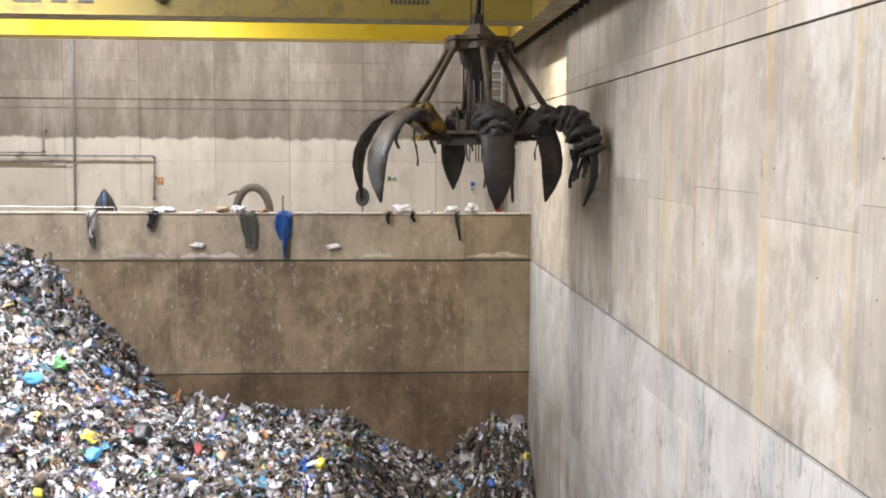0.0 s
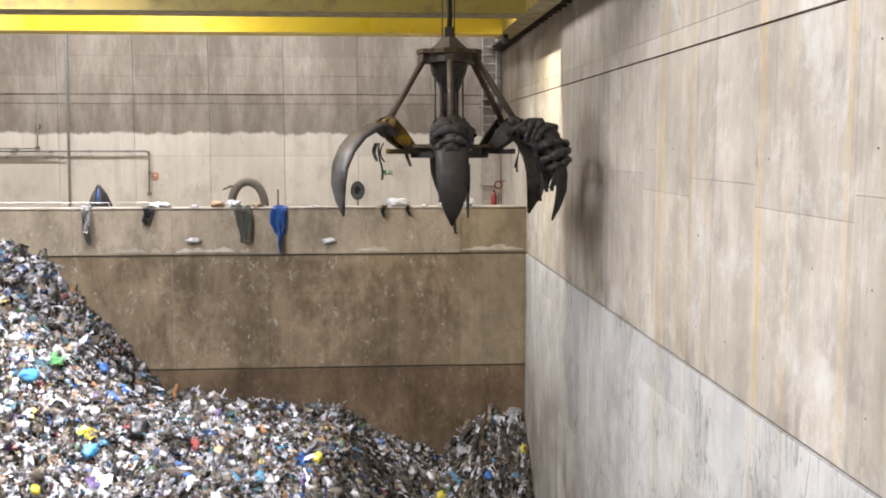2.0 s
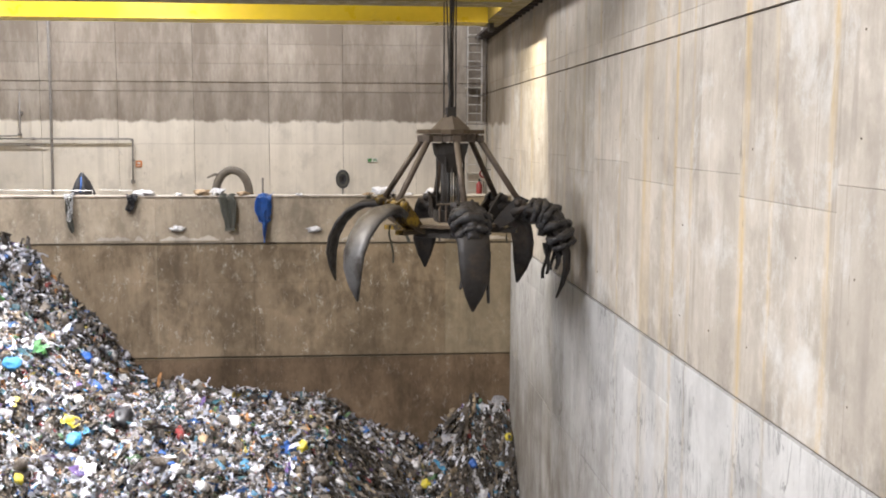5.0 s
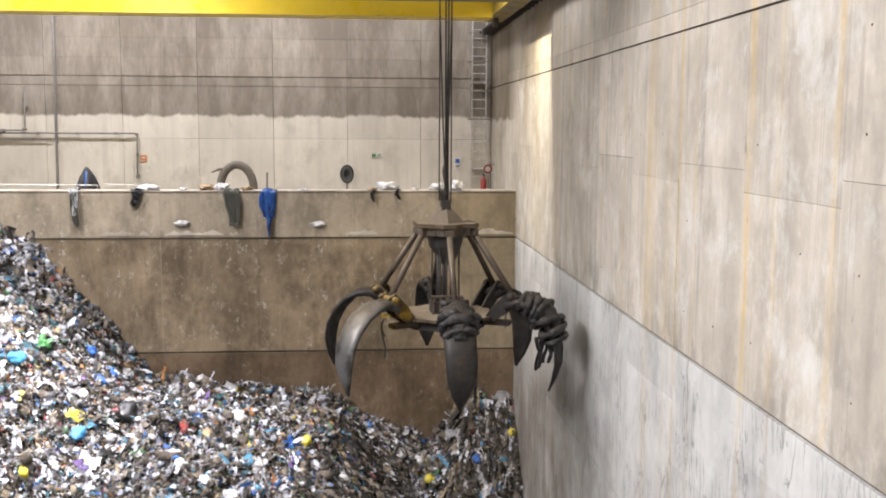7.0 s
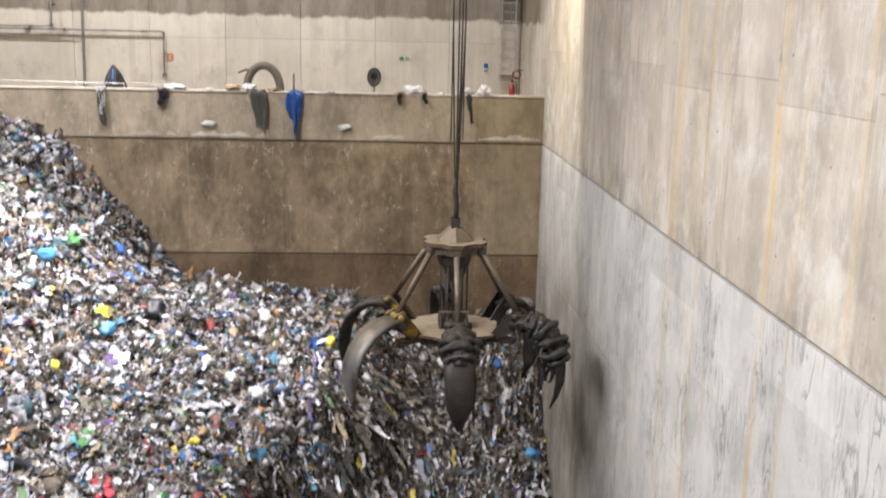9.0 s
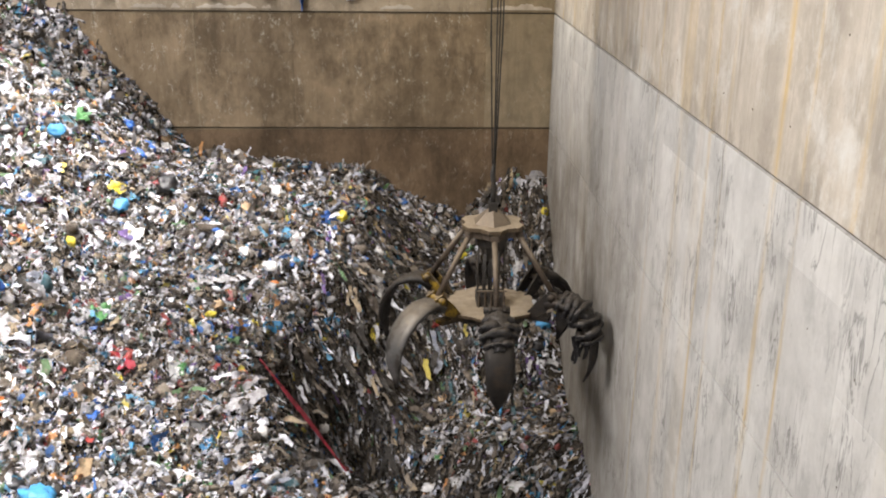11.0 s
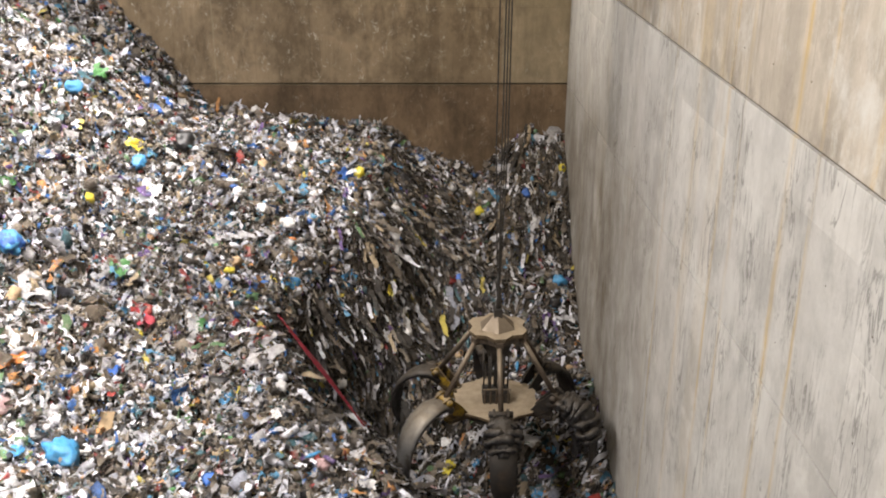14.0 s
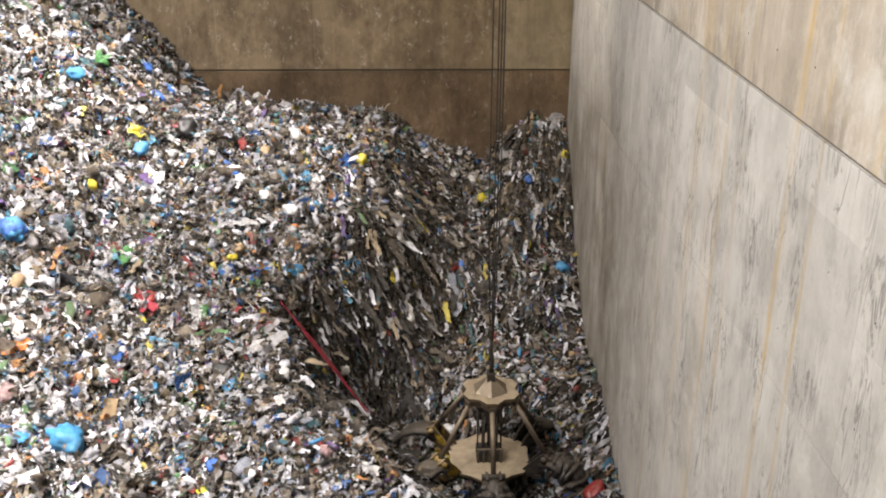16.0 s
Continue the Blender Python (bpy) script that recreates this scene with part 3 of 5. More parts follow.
scatter("film_strips", "long torn strips of film and cloth trailing down the heap", 15000, -13, WALL_X, 12, BACK_Y, 0.13, 6, 0.05, True, M_SCRAPS, True)
scatter("long_rags", "long dark rags and bags hanging out of the pit face", 9000, -3.6, WALL_X, 16.5, BACK_Y, 0.21, 9, 0.85, True, M_SHADED_RAGS)
scatter("large_film", "larger crumpled sheets of film and packaging on the heap", 2600, -13, WALL_X, 12, BACK_Y, 0.25, 8)

# ---- wall panels ----
FINE, WIDE = 0.002, 0.025


def panel(wall, lo, hi, material):
    ob = part("panel", boxed(lo, hi, 0.004), material, wall)
    return ob


def east_panels():
    step, first = 2.43, -0.67
    edges = [FRONT_Y] + [first + step * k for k in range(15)] + [UPPER_Y]
    edges = sorted(e for e in edges if FRONT_Y <= e <= UPPER_Y)
    for k, (y0, y1) in enumerate(zip(edges, edges[1:])):
        sub = 15.27 if k % 2 else 15.53
        low_sub = 12.10 if k % 2 else 11.2
        rows = [(0, JOINT_LOW, FINE, WIDE * 0.6), (JOINT_LOW, low_sub, WIDE * 0.6, FINE * 0.7), (low_sub, JOINT_MID, FINE * 0.7, WIDE),
                (JOINT_MID, sub, WIDE, FINE), (sub, JOINT_TOP, FINE, 0.014), (JOINT_TOP, 17.66, 0.014, FINE), (17.66, 18.92, FINE, FINE), (18.92, ROOF_Z, FINE, 0.0)]
        for z0, z1, g0, g1 in rows:
            low = z1 <= JOINT_MID
            deep = 0.0 if low else 0.002 * ((k * 7 + int(z0 * 3)) % 3)
            gap = 0.001 if low else 0.0013
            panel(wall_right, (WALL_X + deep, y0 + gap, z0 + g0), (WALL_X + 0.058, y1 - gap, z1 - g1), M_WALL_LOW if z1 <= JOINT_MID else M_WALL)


def north_panels():
    edges = [4.48, 2.56, -0.17, -2.9, -5.63, -8.36, -11.1, -13.8, -16.5, -19.2, LEFT_X]
    for k, (x1, x0) in enumerate(zip(edges, edges[1:])):
        rows = [(0, JOINT_LOW, FINE, WIDE), (JOINT_LOW, 11.75, WIDE, FINE * 0.6), (11.75, JOINT_MID, FINE * 0.6, WIDE), (JOINT_MID, PARAPET_Z - 0.04, WIDE, 0.0)]
        for z0, z1, g0, g1 in rows:
            deep = 0.003 * ((k * 5 + int(z0 * 3)) % 3)
            mat = M_BACK_LOW if z1 <= JOINT_LOW else (M_BACK_CLEAN if k == 0 else (M_PARAPET if z0 >= JOINT_MID else M_BACK))
            panel(wall_back, (x0 + FINE, BACK_Y + deep, z0 + g0), (x1 - FINE, BACK_Y + 0.058, z1 - g1), mat)
    cap = part("ledge_cap", boxed((LEFT_X, BACK_Y - 0.03, PARAPET_Z - 0.038), (WALL_X - 0.004, BACK_Y + 0.62, PARAPET_Z), 0.012), M_CAP, wall_back, "pale dusty ledge on top of the parapet")
    edges = [4.48] + [2.06 - 2.48 * k for k in range(10)] + [LEFT_X]
    for k, (x1, x0) in enumerate(zip(edges, edges[1:])):
        if x1 - x0 < 0.1:
            continue
        rows = [(PLATFORM_Z, 15.62, FINE, FINE * 1.6), (15.62, JOINT_TOP, FINE * 1.6, 0.008), (JOINT_TOP, 17.68, 0.008, FINE), (17.68, 18.28, FINE, FINE), (18.28, 18.93, FINE, FINE), (18.93, 20.2, FINE, FINE), (20.2, ROOF_Z, FINE, 0.0)]
        for z0, z1, g0, g1 in rows:
            deep = 0.03 if z0 == JOINT_TOP else 0.004 * (k % 3)
            panel(wall_upper, (x0 + 0.005, UPPER_Y + deep, z0 + g0), (x1 - 0.007, UPPER_Y + 0.058, z1 - g1), M_UPPER)


east_panels()
north_panels()


def tie_holes():
    """Plugged shuttering-tie holes in rows up the east wall."""
    rng = np.random.default_rng(21)
    bm = bmesh.new()
    tube(bm, [(0.004, 0, 0), (-0.003, 0, 0)], 0.012, 8)
    me = bpy.data.meshes.new("tie_hole")
    bm.to_mesh(me)
    bm.free()
    me.materials.append(M_JOINT)
    for k in range(10):
        y = 7.2 + 2.43 * k
        for dy in (0.25, 1.45):
            for z in (10.3, 11.6, 13.5, 14.7, 15.9, 16.9, 18.2):
                if rng.random() < 0.5:
                    ob = new("tie_hole", me)
                    ob.parent = wall_right
                    ob.location = (WALL_X, y + dy + rng.normal(0, 0.03), z + rng.normal(0, 0.04))


tie_holes()

# ---- the crane girders and the runway ----
def build_girder(y0, y1, end_x, material, label, ribs):
    root = tagged(new("crane_girder"), label, "crane girder")
    root.location = (0, y0, GIRDER_Z)
    d = y1 - y0
    part("web", boxed((LEFT_X + 0.8, 0.10, 0.0), (end_x, 0.13, 1.9)), material, root)
    part("web", boxed((LEFT_X + 0.8, d - 0.13, 0.0), (end_x, d - 0.10, 1.9)), material, root)
    part("bottom_flange", boxed((LEFT_X + 0.8, 0.0, -0.04), (end_x, d, -0.002), 0.008), material, root)
    part("top_flange", boxed((LEFT_X + 0.8, 0.0, 1.902), (end_x, d, 1.94), 0.008), material, root)
    for i in range(ribs):
        x = LEFT_X + 2 + i * 2.4
        if x < end_x - 0.3:
            part("stiffener", boxed((x, 0.05, 0.002), (x + 0.015, 0.097, 1.895)), material, root)
    return root


girder_near = build_girder(23.0, 23.95, 3.55, M_GIRDER_SHADED, "yellow painted crane girder with black lettering", 0)
girder_far = build_girder(27.2, 28.1, 3.55, M_GIRDER_LIT, "bright yellow crane girder lit from between the girders", 0)
# unseen trolley, added to hold the ropes and shade the pit below
trolley = tagged(new("crane_trolley"), "dark steel crane trolley that carries the hoist ropes", "crane trolley")
trolley.location = (1.7, 19.8, GIRDER_Z + 1.943)
part("deck", boxed((-1.9, -4.0, 0.0), (1.9, 4.6, 0.25), 0.02), M_RAIL, trolley)
part("hoist_drum", tube(bmesh.new(), [(-1.5, 0.7, 0.75), (1.5, 0.7, 0.75)], 0.48, 24), M_DARK, trolley)
part("motor_house", boxed((-1.2, -2.6, 0.254), (1.2, -0.6, 1.3), 0.03), M_GIRDER_SHADED, trolley)
girder_mate = build_girder(15.4, 16.4, 3.55, M_GIRDER_SHADED, "yellow painted crane girder carrying the trolley", 0)
end_carriage = tagged(new("end_carriage"), "yellow end carriage joining the crane girders", "crane part")
end_carriage.location = (3.546, 14.0, GIRDER_Z)
part("beam", boxed((0.004, 0, 0.02), (0.50, 15.0, 0.62), 0.012), M_GIRDER_SHADED, end_carriage)
for wy in (0.8, 14.0):
    bmw = bmesh.new()
    tube(bmw, [(0.12, wy, -0.02), (0.24, wy, -0.02)], 0.2, 20)
    part("wheel", bmw, M_DARK, end_carriage)

runway = tagged(new("crane_runway"), "dark steel crane runway beam along the wall", "crane rail")
runway.location = (WALL_X, FRONT_Y, GIRDER_Z + 0.54)
part("runway_beam", boxed((-0.44, 0.02, -0.32), (-0.02, UPPER_Y - FRONT_Y - 0.02, -0.26)), M_RAIL, runway)
part("runway_web", boxed((-0.34, 0.02, -0.258), (-0.30, UPPER_Y - FRONT_Y - 0.02, -0.24)), M_RAIL, runway)
for i in range(60):
    yy = 0.4 + i * 0.6
    if yy < UPPER_Y - FRONT_Y - 0.2:
        part("bracket", boxed((-0.38, yy, -0.42), (-0.02, yy + 0.12, -0.322)), M_RAIL, runway)


# ---- the grapple ----
ROPES = ((-0.13, 0.02), (-0.02, -0.06), (0.05, 0.06), (0.10, -0.02))
LOW_Z, SHOULDER_R, SHOULDER_Z = -2.10, 1.42, -1.58
AZIMUTHS = (270, 213, 154, 92, 36, 334)
OPENING = (-2, 5, 8, 10, -3, -2)


def swung(bm, degrees):
    """Open or close a claw about its shoulder pin."""
    bmesh.ops.rotate(bm, verts=bm.verts, cent=(1.40, 0, -1.50), matrix=Matrix.Rotation(radians(-degrees), 3, "Y"))
    return bm


def turned(bm, degrees):
    bmesh.ops.rotate(bm, verts=bm.verts, cent=(0, 0, 0), matrix=Matrix.Rotation(radians(degrees), 3, "Z"))
    return bm


def star(r_out, r_in, points):
    out = []
    for k in range(points):
        a = 2 * math.pi * k / points
        w = math.pi / points
        out += [(r_out * math.cos(a - 0.35 * w), r_out * math.sin(a - 0.35 * w)), (r_out * math.cos(a + 0.35 * w), r_out * math.sin(a + 0.35 * w)),
                (r_in * math.cos(a + w), r_in * math.sin(a + w))]
    return out


TINE = [  # radius, height, half width, thickness along the claw
    (1.28, -1.72, 0.20, 0.13), (1.50, -1.60, 0.25, 0.12), (1.78, -1.66, 0.29, 0.09), (2.04, -1.84, 0.30, 0.07), (2.24, -2.12, 0.29, 0.06),
    (2.35, -2.43, 0.28, 0.05), (2.36, -2.73, 0.25, 0.05), (2.30, -3.02, 0.16, 0.04), (2.20, -3.31, 0.02, 0.03),
]


def tine_mesh():
    bm = bmesh.new()
    rings = []
    for i, (r, z, w, th) in enumerate(TINE):
        r0, z0 = TINE[max(i - 1, 0)][:2]
        r1, z1 = TINE[min(i + 1, len(TINE) - 1)][:2]
        d = Vector((r1 - r0, 0, z1 - z0)).normalized()
        n = Vector((-d.z, 0, d.x))  # outward
        ring = []
        for s in (-1, -0.6, 0, 0.6, 1):
            ring.append(Vector((r, s * w, z)) + n * (th * 0.5 + 0.22 * w * (1 - s * s)))
        for s in (1, 0.6, 0, -0.6, -1):
            ring.append(Vector((r, s * w, z)) + n * (-th * 0.5 + 0.22 * w * (1 - s * s)))
        rings.append([bm.verts.new(v) for v in ring])
    for a, b in zip(rings, rings[1:]):
        for k in range(10):
            bm.faces.new((a[k], a[(k + 1) % 10], b[(k + 1) % 10], b[k]))
    bm.faces.new(rings[0])
    bm.faces.new(rings[-1][::-1])
    bmesh.ops.recalc_face_normals(bm, faces=bm.faces)
    return bm


def arm_mesh():
    """The hinged lever between the lower plate and the claw: two cheeks that rise to the shoulder."""
    bm = bmesh.new()
    for y in (-0.17, 0.12):
        side = [(0.82, -2.10), (1.06, -2.0), (1.30, -1.84), (1.55, -1.46), (1.36, -1.38), (1.06, -1.68), (0.82, -2.0)]
        lo = [bm.verts.new((x, y, z)) for x, z in side]
        hi = [bm.verts.new((x, y + 0.05, z)) for x, z in side]
        n = len(side)
        for k in range(n):
            bm.faces.new((lo[k], lo[(k + 1) % n], hi[(k + 1) % n], hi[k]))
        bm.faces.new(lo)
        bm.faces.new(hi[::-1])
    box(bm, (0.84, -0.118, -2.09), (1.34, 0.118, -2.0))
    bmesh.ops.recalc_face_normals(bm, faces=bm.faces)
    return bm


def station(f):
    """A place along the claw, with its tangent and outward normal."""
    i = min(int(f), len(TINE) - 2)
    a, b = Vector((TINE[i][0], 0, TINE[i][1])), Vector((TINE[i + 1][0], 0, TINE[i + 1][1]))
    d = (b - a).normalized()
    return a.lerp(b, f - i), d, Vector((-d.z, 0, d.x))


def coil(rng, f, lean, rad, tube_r, phase):
    """A torn tyre or belt wound round a claw, as one closed uneven ring."""
    c, d, n = station(f)
    side = Vector((0, 1, 0))
    pts, rr = [], []
    for k in range(44):
        a = 2 * math.pi * k / 44
        wob = 1 + 0.03 * math.sin(13 * a + phase) + 0.10 * math.sin(2 * a + phase) + 0.06 * math.sin(5 * a + 2 * phase)
        pts.append(c + side * math.cos(a) * rad * wob + n * (math.sin(a) * rad * 0.72 * wob) + d * (lean * math.cos(a + phase)))
        rr.append(tube_r * (1 + 0.25 * math.sin(3 * a + phase) + 0.12 * math.sin(7 * a) + 0.03 * math.sin(17 * a + phase)))
    bm = bmesh.new()
    tube(bm, pts + pts[:1], rr + rr[:1], 10, False)
    for v in bm.verts:
        v.co += Vector(rng.normal(0, 0.008, 3))
    return bm


def core(rng, reach):
    """The rag bundle under the tyres."""
    bm = bmesh.new()
    pts, rr = [], []
    for k in range(22):
        c, d, n = station(1.2 + reach * k / 21)
        pts.append(c + n * 0.03)
        rr.append((0.13 + 0.11 * math.sin(math.pi * min(1.0, (k + 2) / 22))) * (1 + 0.10 * math.sin(2.9 * k)))
    tube(bm, pts, rr, 20)
    off = Vector(rng.uniform(-9, 9, 3))
    for v in bm.verts:
        v.co += Vector(rng.normal(0, 0.012, 3)) + v.co.normalized() * 0.05 * noise.noise(v.co * 6 + off)
    return bm


def shred(rng, r, y, z, length, width):
    bm = bmesh.new()
    n = 7
    prev = None
    dx, dy = rng.normal(0, 0.05), rng.normal(0, 0.05)
    for i in range(n + 1):
        f = i / n
        w = width * (1 - 0.8 * f) * rng.uniform(0.6, 1.2) + 0.006
        c = Vector((r + dx * f + 0.04 * math.sin(5 * f + y * 9), y + dy * f, z - length * f))
        row = [bm.verts.new(c + Vector((0.03 * s, s * w, 0.02 * math.cos(4 * f)))) for s in (-1, 1)] + [bm.verts.new(c + Vector((0.03, 0, 0)))]
        if prev:
            for k in range(3):
                bm.faces.new((prev[k], prev[(k + 1) % 3], row[(k + 1) % 3], row[k]))
        prev = row
    return bm


def build_grapple():
    rng = np.random.default_rng(12)
    g = tagged(new("grapple"), "dusty six-tined steel orange-peel grapple hanging on wire ropes", "grapple")
    bm = bmesh.new()
    prism(bm, star(0.67, 0.55, 6), -0.18, -0.10)
    part("top_plate", turned(bm, 270), M_PLATE, g, "dusty tan star-shaped steel plate")
    bm = bmesh.new()
    prism(bm, star(0.56, 0.48, 6), -0.34, -0.183)
    part("plate_rim", turned(bm, 270), M_STRUT, g)
    bm = bmesh.new()
    for k in range(6):
        a = radians(270 + 60 * k)
        v = [bm.verts.new(p) for p in ((0.42 * math.cos(a), 0.42 * math.sin(a), -0.098), (0.07 * math.cos(a), 0.07 * math.sin(a), 0.22), (0.42 * math.cos(a + 1.047), 0.42 * math.sin(a + 1.047), -0.098))]
        w = bm.verts.new((0.07 * math.cos(a + 1.047), 0.07 * math.sin(a + 1.047), 0.22))
        bm.faces.new((v[0], v[1], w, v[2]))
    bmesh.ops.remove_doubles(bm, verts=bm.verts, dist=1e-4)
    part("hub_cone", bm, M_STRUT, g, "worn brown pyramid hub")
    part("clevis", boxed((-0.09, -0.12, 0.10), (0.09, 0.12, 0.34), 0.02), M_DARK, g)
    bm = bmesh.new()
    tube(bm, [(0, 0, 0.3), (0.02, 0, 0.6), (-0.02, 0.01, 0.9), (0.01, 0, 1.15)], [0.06, 0.05, 0.055, 0.035], 10)
    part("rope_socket", shade_bm(bm), M_DARK, g)
    # sheave housing and the hoist columns between the plates
    bm = bmesh.new()
    tube(bm, [(0, 0, -0.36), (0, 0, -0.56), (0.02, 0, -0.72), (0, 0.02, -0.92)], [0.37, 0.33, 0.24, 0.17], 12)
    part("sheave_housing", bm, M_DARK, g)
    for k in range(12):
        a = radians(300 + 30 * k)
        bm = bmesh.new()
        r = 0.17 if k % 2 else 0.27
        tube(bm, [(r * math.cos(a), r * math.sin(a), -0.6), (r * math.cos(a), r * math.sin(a), LOW_Z + 0.02)], 0.04 if k % 4 == 1 else 0.018, 10)
        part("column", shade_bm(bm), M_DARK if k % 4 == 1 else M_ROPE, g)
    bm = bmesh.new()
    box(bm, (-0.30, -0.24, LOW_Z + 0.194), (0.30, 0.24, LOW_Z + 0.42), 0.02)
    part("lower_sheave_block", bm, M_DARK, g)
    for k in range(5):
        bm = bmesh.new()
        tube(bm, [(-0.26 + 0.13 * k, -0.26, LOW_Z + 0.02), (-0.26 + 0.13 * k, -0.26, LOW_Z + 0.55)], 0.02, 8)
        part("guard_bar", bm, M_STRUT, g)
    bm = bmesh.new()
    tube(bm, [(-0.32, -0.26, LOW_Z + 0.55), (0.32, -0.26, LOW_Z + 0.55)], 0.022, 8)
    part("guard_bar", bm, M_STRUT, g)
    bm = bmesh.new()
    prism(bm, star(1.0, 0.90, 6), LOW_Z + 0.13, LOW_Z + 0.19)
    part("lower_plate", turned(bm, 270), M_PLATE, g, "dusty tan lower steel plate")
    bm = bmesh.new()
    prism(bm, star(0.80, 0.7, 6), LOW_Z - 0.07, LOW_Z + 0.127)
    part("lower_rim", turned(bm, 270), M_DARK, g)
    for i, az in enumerate(AZIMUTHS):
        # strut from the top plate to the claw's shoulder
        bm = bmesh.new()
        tube(bm, [(0.56, 0, -0.26), (1.40, 0, -1.50)], 0.058, 14)
        part("strut", turned(shade_bm(bm), az), M_STRUT, g)
        part("lug", turned(boxed((0.50, -0.085, -0.34), (0.66, 0.085, -0.205), 0.015), az), M_STRUT, g)
        bm = bmesh.new()
        tube(bm, [(1.40, -0.26, -1.50), (1.40, 0.26, -1.50)], 0.075, 12)
        part("shoulder_pin", turned(shade_bm(bm), az), M_ARM if i in (1, 2) else M_TINE, g)
        part("arm", turned(arm_mesh(), az), M_ARM if i in (1, 2) else M_TINE, g, "dark steel lever with worn yellow paint" if i in (1, 2) else "dark steel lever")
        tine = shade(part("tine", turned(swung(tine_mesh(), OPENING[i]), az), M_POLISHED if i == 1 else M_TINE, g, "curved claw polished bright by use" if i == 1 else "curved black steel claw"))
        if i in (0, 5):
            bundle = shade(part("wrapping", turned(swung(core(rng, 2.6 if i == 0 else 3.5), OPENING[i]), az), M_RUBBER, tine, "wad of black rags round the claw"))
            wound = ((1.7, 0.03, 0.25, 0.06), (2.25, -0.04, 0.30, 0.09), (2.85, 0.03, 0.31, 0.085), (3.4, -0.04, 0.27, 0.05)) if i == 0 else (
                (1.3, 0.05, 0.22, 0.06), (1.8, -0.05, 0.27, 0.07), (2.3, 0.08, 0.30, 0.065), (2.8, -0.06, 0.32, 0.075), (3.35, 0.07, 0.33, 0.07), (3.9, -0.05, 0.31, 0.075), (4.4, 0.05, 0.27, 0.06))
            for k, (f, lean, rad, tr) in enumerate(wound):
                shade(part("wound_tyre", turned(swung(coil(rng, f, lean, rad, tr, k * 1.7 + i), OPENING[i]), az), M_RUBBER, tine, "torn black tyre wound on the claw"))
            for k in range(7):
                part("shred", turned(swung(shred(rng, rng.uniform(1.95, 2.25), rng.uniform(-0.28, 0.28), -2.25, rng.uniform(0.4, 0.95), 0.05), OPENING[i]), az), M_RUBBER, tine)
        else:
            for k in range(2):
                part("shred", turned(shred(rng, rng.uniform(0.9, 1.9), rng.uniform(-0.2, 0.2), -1.9, rng.uniform(0.3, 0.7), 0.035), az), M_GREY_CLOTH, tine)
    for dx, dy in ROPES:
        bm = bmesh.new()
        tube(bm, [(dx * 0.2, dy * 0.5, 1.0), (dx * 0.5, dy, 2.0), (dx, dy, 4.0), (dx, dy, 8.2)], 0.015, 8)
        part("rope", bm, M_ROPE, g)
    return g


def shade_bm(bm):
    for f in bm.faces:
        f.smooth = True
    return bm


grapple = build_grapple()


def build_upper_rope():
    root = tagged(new("hoist_rope"), "black wire hoist ropes running up to the crane", "rope")
    for dx, dy in ROPES:
        bm = bmesh.new()
        tube(bm, [(dx, dy, 0), (dx, dy, 8.4)], 0.0135, 8)
        part("rope", bm, M_ROPE, root)
    return root


hoist_rope = build_upper_rope()


# ---- things on the parapet and the walkway ----
def crumple(bm, rng, amount):
    for v in bm.verts:
        v.co += Vector(rng.normal(0, amount, 3))
    return shade_bm(bm)


def hanging(name, label, category, x, z_top, width, length, material, seed, y=BACK_Y):
    """Cloth or film draped over the parapet: a folded flap on the ledge and a tapering fall down its face."""
    rng = np.random.default_rng(seed)
    bm = bmesh.new()
    cols, rows = 7, 12
    grid = []
    for j in range(rows + 1):
        f = j / rows
        line = []
        for i in range(cols + 1):
            u = i / cols - 0.5
            w = width * (1 - 0.45 * max(0, f - 0.4)) * (1 + 0.12 * math.sin(7 * f + seed))
            fold = 0.05 * math.sin(u * 17 + seed) * (0.4 + f)
            if f < 0.2:
                p = Vector((x + u * w, y + 0.28 - 1.75 * f, z_top + 0.035 + 0.03 * math.sin(u * 9 + seed)))
            else:
                p = Vector((x + u * w + 0.06 * math.sin(3 * f + seed), y - 0.10 - fold, z_top + 0.03 - (f - 0.2) / 0.8 * length * (1 - 0.25 * abs(u) * (1 + math.sin(seed)))))
            line.append(bm.verts.new(p + Vector(rng.normal(0, 0.012, 3))))
        grid.append(line)
    for a, b in zip(grid, grid[1:]):
        for i in range(cols):
            bm.faces.new((a[i], a[i + 1], b[i + 1], b[i]))
    shade_bm(bm)
    bmesh.ops.solidify(bm, geom=bm.faces[:], thickness=0.012)
    ob = part(name, bm, material)
    return tagged(ob, label, category)


def lump(name, label, category, at, size, material, seed, sub=3):
    rng = np.random.default_rng(seed)
    bm = bmesh.new()
    bmesh.ops.create_icosphere(bm, subdivisions=sub, radius=0.5)
    for v in bm.verts:
        d = v.co.normalized()
        off = Vector((seed * 1.7, seed * 0.6, 0))
        n = 1 + 0.8 * noise.noise(d * 1.9 + off) + 0.5 * noise.noise(d * 5 + off) + rng.normal(0, 0.05)
        v.co = Vector((v.co.x * size[0] * n, v.co.y * size[1] * n, max(-0.45, v.co.z * n) * size[2])) + Vector(at)
    shade_bm(bm)
    return tagged(part(name, bm, material), label, category)


